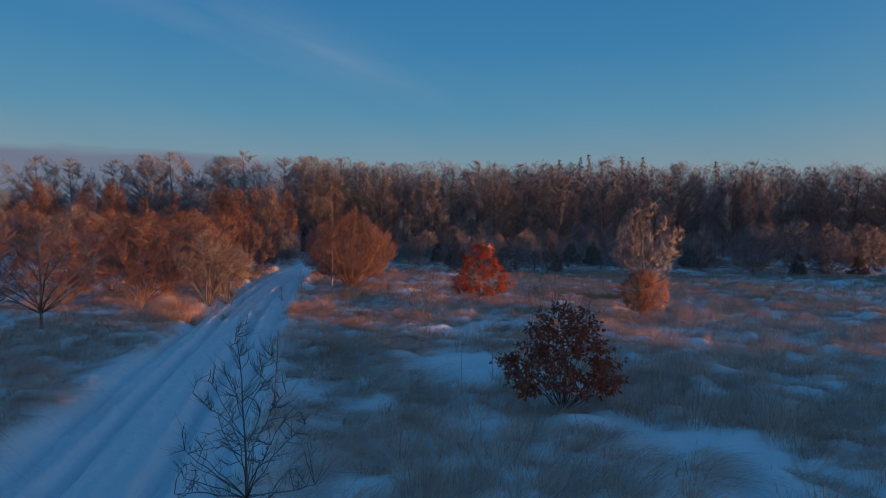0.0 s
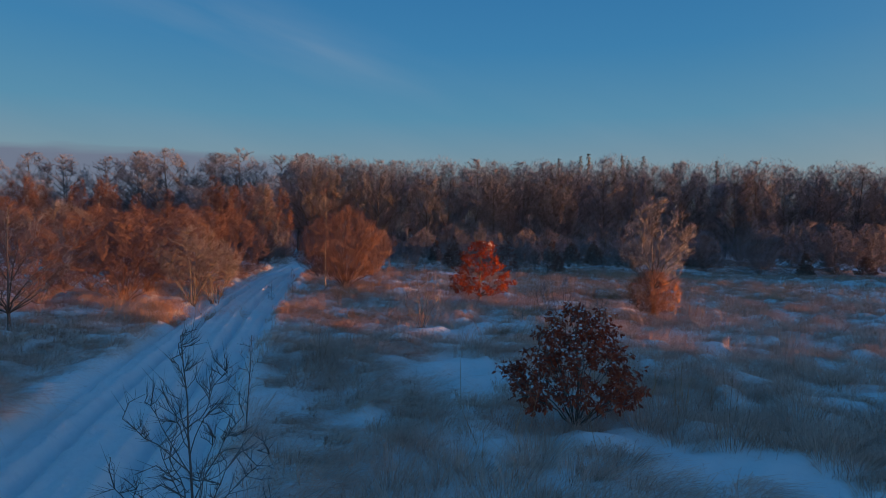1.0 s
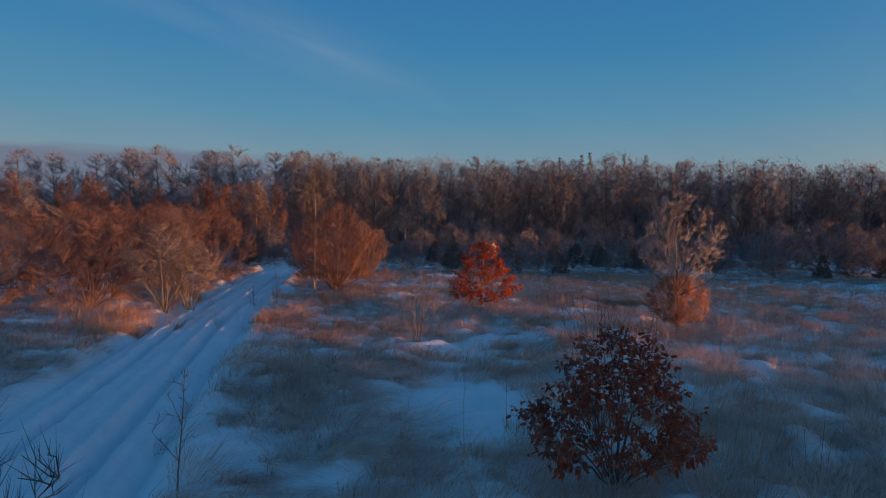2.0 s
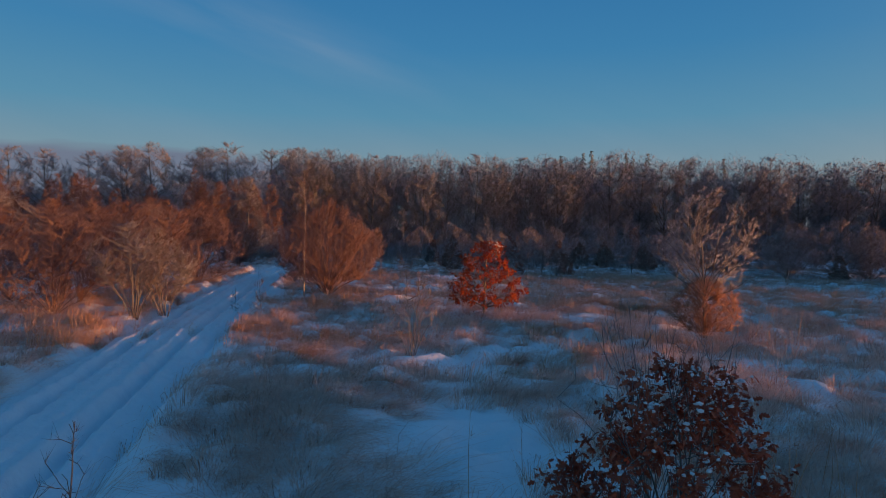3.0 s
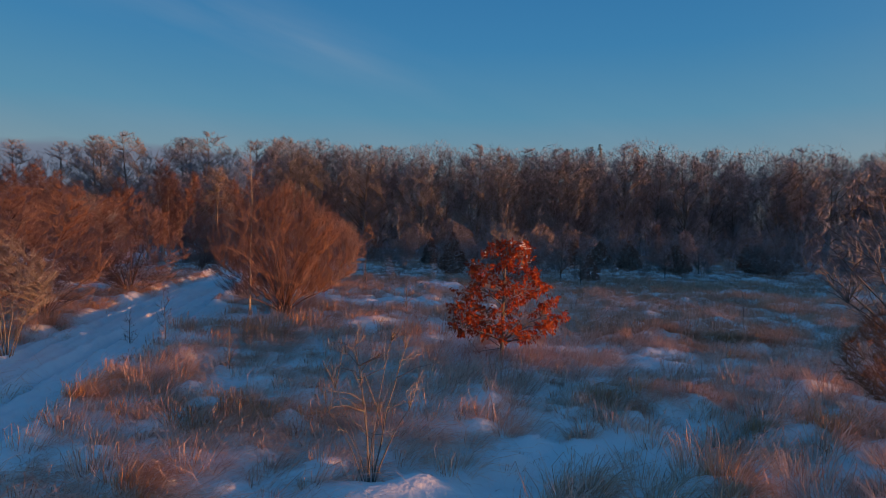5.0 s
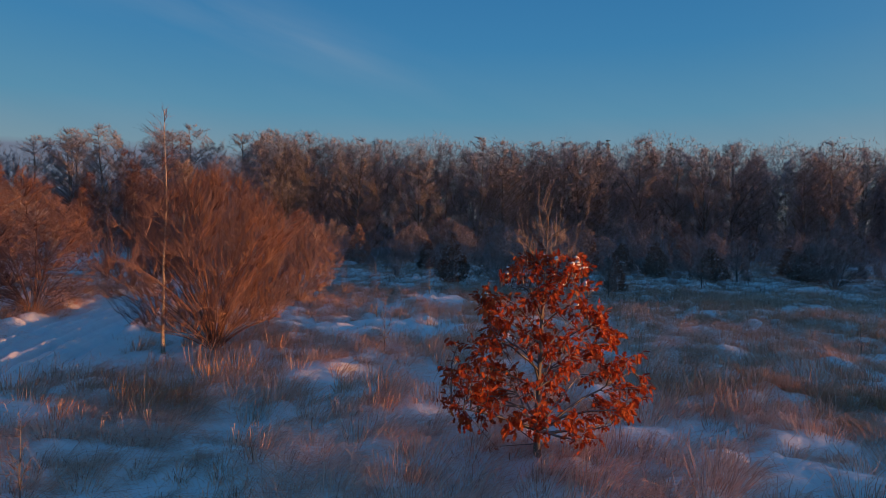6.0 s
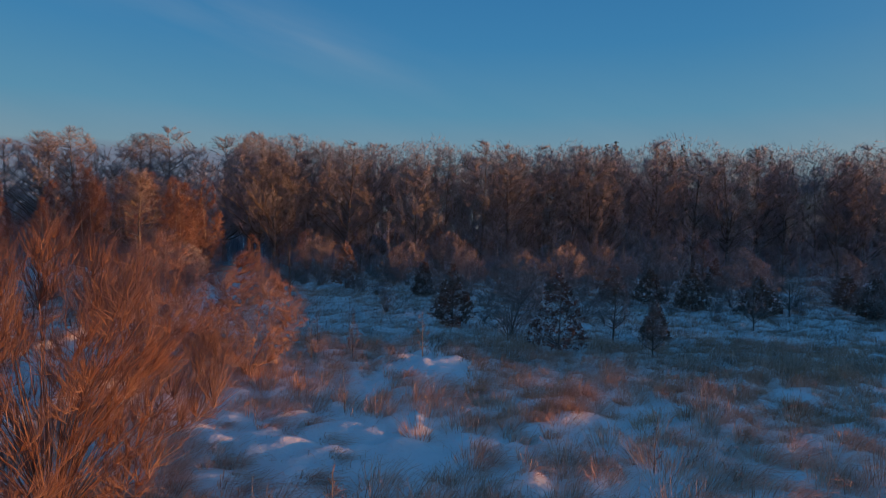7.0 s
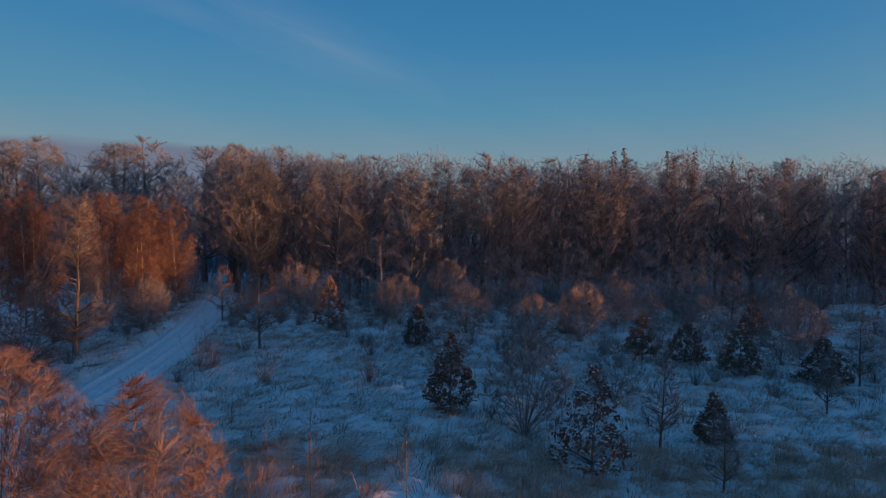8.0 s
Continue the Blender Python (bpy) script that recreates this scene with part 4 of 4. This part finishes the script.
# ---- grass ----
def grass(name, label, mat, clumps, blades, radius, length, width, lay, seed, stand=0.42):
    """Tussocks: blades that rise from a mounded foot, bow over to one side and hang, combed by the wind."""
    rng = np.random.default_rng(seed)
    n = len(clumps)
    c = np.repeat(np.arange(n), blades)
    m = len(c)
    size = rng.uniform(0.55, 1.35, n)[c]
    a, f = rng.uniform(0, 2 * np.pi, m), np.sqrt(rng.uniform(0, 1, m))
    r = radius * f * size
    x, y = clumps[c, 0] + r * np.cos(a), clumps[c, 1] + r * np.sin(a)
    base = np.stack([x, y, ground_z(x, y) - 0.03], -1)
    ang = lay + 1.3 * value_noise(clumps[:, 0], clumps[:, 1], 2.6, seed + 1)[c] + rng.normal(0, 0.4, m)
    swept = rng.uniform(0.55, 1.35, n)[c][:, None]
    comb = np.stack([np.cos(ang), np.sin(ang), 0 * ang], -1) * swept
    away = np.stack([np.cos(a), np.sin(a), 0 * a], -1) * f[:, None]
    ln = (length * size * rng.uniform(0.45, 1.15, m))[:, None]
    up = np.array((0, 0, 1.0))
    tall = (stand * rng.uniform(0.55, 1.3, n)[c] * rng.uniform(0.5, 1.25, m))[:, None]
    p1 = base + (comb * 0.22 + away * 0.30 + up * tall * 0.85) * ln * 0.8
    p2 = p1 + (comb * 0.42 + away * 0.26 + up * tall * rng.uniform(-0.3, 0.35, (m, 1)) + rng.normal(0, 0.05, (m, 3))) * ln
    tip = p2 + (comb * 0.30 + away * 0.20 - up * tall * rng.uniform(0.3, 1.3, (m, 1)) + rng.normal(0, 0.09, (m, 3))) * ln * 0.8
    side = unit(np.cross(comb + away + rng.normal(0, 0.4, (m, 3)), up)) * width * rng.uniform(0.5, 1.2, (m, 1))
    v = np.stack([base - side, base + side, p1 + side * 0.9, p1 - side * 0.9, p2 + side * 0.6, p2 - side * 0.6, tip], 1)
    o = np.arange(m)[:, None] * 7
    ob = new(name, mesh_of(name, v.reshape(-1, 3), [np.concatenate([o + (0, 1, 2, 3), o + (3, 2, 4, 5)]), o + (5, 4, 6)]))
    ob.data.materials.append(mat)
    return tagged(ob, label, "grass", kind="stuff")


def clump_spots(x0, x1, y0, y1, step, seed, bar):
    rng = np.random.default_rng(seed)
    X, Y = np.meshgrid(np.arange(x0, x1, step), np.arange(y0, y1, step))
    p = np.stack([X.ravel(), Y.ravel()], -1) + rng.uniform(-0.5, 0.5, (X.size, 2)) * step
    d = hummocks(p[:, 0], p[:, 1]) + rng.uniform(-0.22, 0.22, len(p))
    for hx, hy, rx, ry in ((0.4, 18.4, 1.9, 1.7), (0.2, 57, 1.4, 2.4), (-4.8, 40.6, 1.2, 0.9)):      # open snow
        d = d - 1.3 * np.exp(-((p[:, 0] - hx) / rx) ** 2 - ((p[:, 1] - hy) / ry) ** 2)
    d = d - 0.4 * (np.abs(p[:, 0]) > 0.72 * p[:, 1] + 3)                # thinner to the sides
    keep = (d > bar) & (np.abs(road_offset(p[:, 0], p[:, 1])) > ROAD_HALF + np.where(p[:, 1] < 60, 0.35, -0.1) + rng.uniform(0, 0.6, len(p)))
    return p[keep]


grass("grass", "big frosted tussocks of long swept grass in snow", GRASS, clump_spots(-16, 18, 7, 22, 0.64, 1, -0.36), 170, 0.34, 0.85, 0.0040, 0.5, 41, 0.36)
grass("grass", "frosted tussocks of swept grass in snow", GRASS, clump_spots(-22, 26, 22, 38, 0.68, 7, -0.32), 110, 0.34, 0.85, 0.0058, 0.5, 44, 0.44)
grass("grass", "short frosted grass poking through snow", GRASS, clump_spots(-18, 22, 7, 62, 0.75, 5, -0.5), 12, 0.40, 0.42, 0.0055, 0.5, 42, 0.35)
grass("grass", "frosted meadow tussocks in snow", MEADOW_GRASS, clump_spots(-18, 24, 38, 64, 0.74, 2, -0.34), 96, 0.34, 0.85, 0.0065, 0.5, 43, 0.48)
grass("grass", "frosted tussocks at the meadow's margins", MEADOW_GRASS, np.concatenate([clump_spots(24, 48, 36, 64, 0.95, 8, -0.3), clump_spots(-38, -18, 36, 64, 1.1, 9, -0.3)]), 45, 0.36, 0.95, 0.011, 0.5, 46, 0.42)
grass("grass", "thin frosted grass in the shade of the wood", MEADOW_GRASS, clump_spots(-32, 46, 62, 118, 1.05, 3, -0.62), 34, 0.55, 0.80, 0.011, 0.5, 45, 0.34)
grass("dead_weeds", "dull brown dead weeds standing before the wood", WEED, clump_spots(-30, 46, 58, 118, 0.95, 4, -0.75), 28, 0.50, 0.75, 0.011, 0.5, 47, 0.45)
REEDS = ((-14.6, 32.6, 0.8), (-11.8, 27.7, 0.6), (-11.4, 30.6, 0.7), (-12.6, 28.0, 0.9), (-13.6, 37.5, 0.8), (-14.4, 40.0, 0.6), (-15.3, 45.5, 0.7), (-16.4, 51.0, 0.8), (-13.4, 30.0, 0.7), (-16.8, 38.5, 0.7), (-5.2, 40.5, 0.7), (-5.9, 37.8, 0.5))
_r = np.random.default_rng(19)
grass("reeds", "tall straw-coloured reeds beside the track", REED, np.concatenate([np.array((x, y)) + _r.normal(0, w, (16, 2)) for x, y, w in REEDS]), 40, 0.20, 1.05, 0.006, 0.5, 49, 0.6)
_r = np.random.default_rng(29)
_p = np.concatenate([np.array((x, y)) + _r.normal(0, 1, (n, 2)) * (rx, ry) for x, y, rx, ry, n in ((-3.4, 19.4, 0.9, 1.4, 20), (-1.6, 16.2, 0.7, 0.9, 12), (6.3, 13.8, 0.7, 0.5, 14), (5.2, 17.6, 1.0, 0.7, 20), (-2.2, 22.6, 0.9, 0.7, 18), (8.0, 12.2, 0.8, 0.5, 12))])
grass("long_grass", "deep tussocks of long grey-brown grass bent over the snow", GRASS, _p, 120, 0.42, 1.10, 0.0042, 0.3, 53, 0.25)
_r = np.random.default_rng(23)
_p = np.concatenate([np.array((x, y)) + _r.normal(0, w, (n, 2)) for x, y, w, n in ((4.4, 15.6, 0.7, 34), (3.2, 16.4, 0.7, 20), (5.4, 14.6, 0.5, 12), (1.4, 12.6, 0.5, 8), (11.0, 28.5, 0.8, 14))])
stalks = Pile()
_b = np.stack([_p[:, 0], _p[:, 1], ground_z(_p[:, 0], _p[:, 1]) - 0.03], -1)
_d = unit(_r.normal(0, 0.17, _b.shape) + (0, 0, 1.0)) * _r.uniform(0.8, 2.0, (len(_b), 1))
stalks.twigs(_b, _b + _d, 0.006, _r.normal(0, 0.05, _b.shape))
_k = _r.integers(0, len(_b), 160)
_f = _r.uniform(0.55, 1.0, (160, 1))
stalks.twigs(_b[_k] + _d[_k] * _f, _b[_k] + _d[_k] * _f + unit(_r.normal(0, 0.6, (160, 3)) + (0, 0, 0.7)) * 0.16, 0.004)
_s = new("dry_stalks", stalks.mesh("dry_stalks"))
_s.data.materials.append(REED)
tagged(_s, "thin tall dry weed stalks round the young oak", "weeds", kind="stuff")
# dead-grass tussocks where the sun strikes; its orange is put into their colour
SUN_TINTED = ((-7.2, 30.3, 0.6, 9), (-3.9, 29.0, 0.6, 9), (-2.0, 29.5, 0.5, 7), (-4.3, 25.3, 0.5, 6), (9.3, 38.5, 1.5, 26), (7.6, 39.6, 0.9, 12), (11.4, 39.2, 0.9, 12), (3.7, 29.9, 0.4, 5), (4.7, 29.6, 0.4, 5), (6.5, 27.8, 0.6, 6), (4.4, 24.9, 0.8, 9), (-4.4, 30.0, 0.6, 7), (-6.6, 31.5, 0.7, 8),
         (8.6, 27.2, 0.6, 8), (4.2, 51.8, 1.3, 20), (2.3, 57.6, 0.6, 6), (10.6, 54.4, 0.9, 10), (14.0, 56.9, 0.9, 10), (13.3, 51.5, 1.2, 14), (16.5, 47.0, 1.2, 12), (-5.0, 38.6, 0.8, 8),
         (20.0, 40.0, 1.4, 12), (17.0, 33.0, 1.2, 9), (24.0, 46.0, 1.5, 12))
grass("rusty_tussocks", "tall tussocks of dead grass, tinted orange for the low sun", REED, np.concatenate([np.array((x, y)) + _r.normal(0, w, (n, 2)) * (1.2, 0.7) for x, y, w, n in SUN_TINTED]), 120, 0.28, 0.85, 0.0055, 0.5, 51, 0.42)
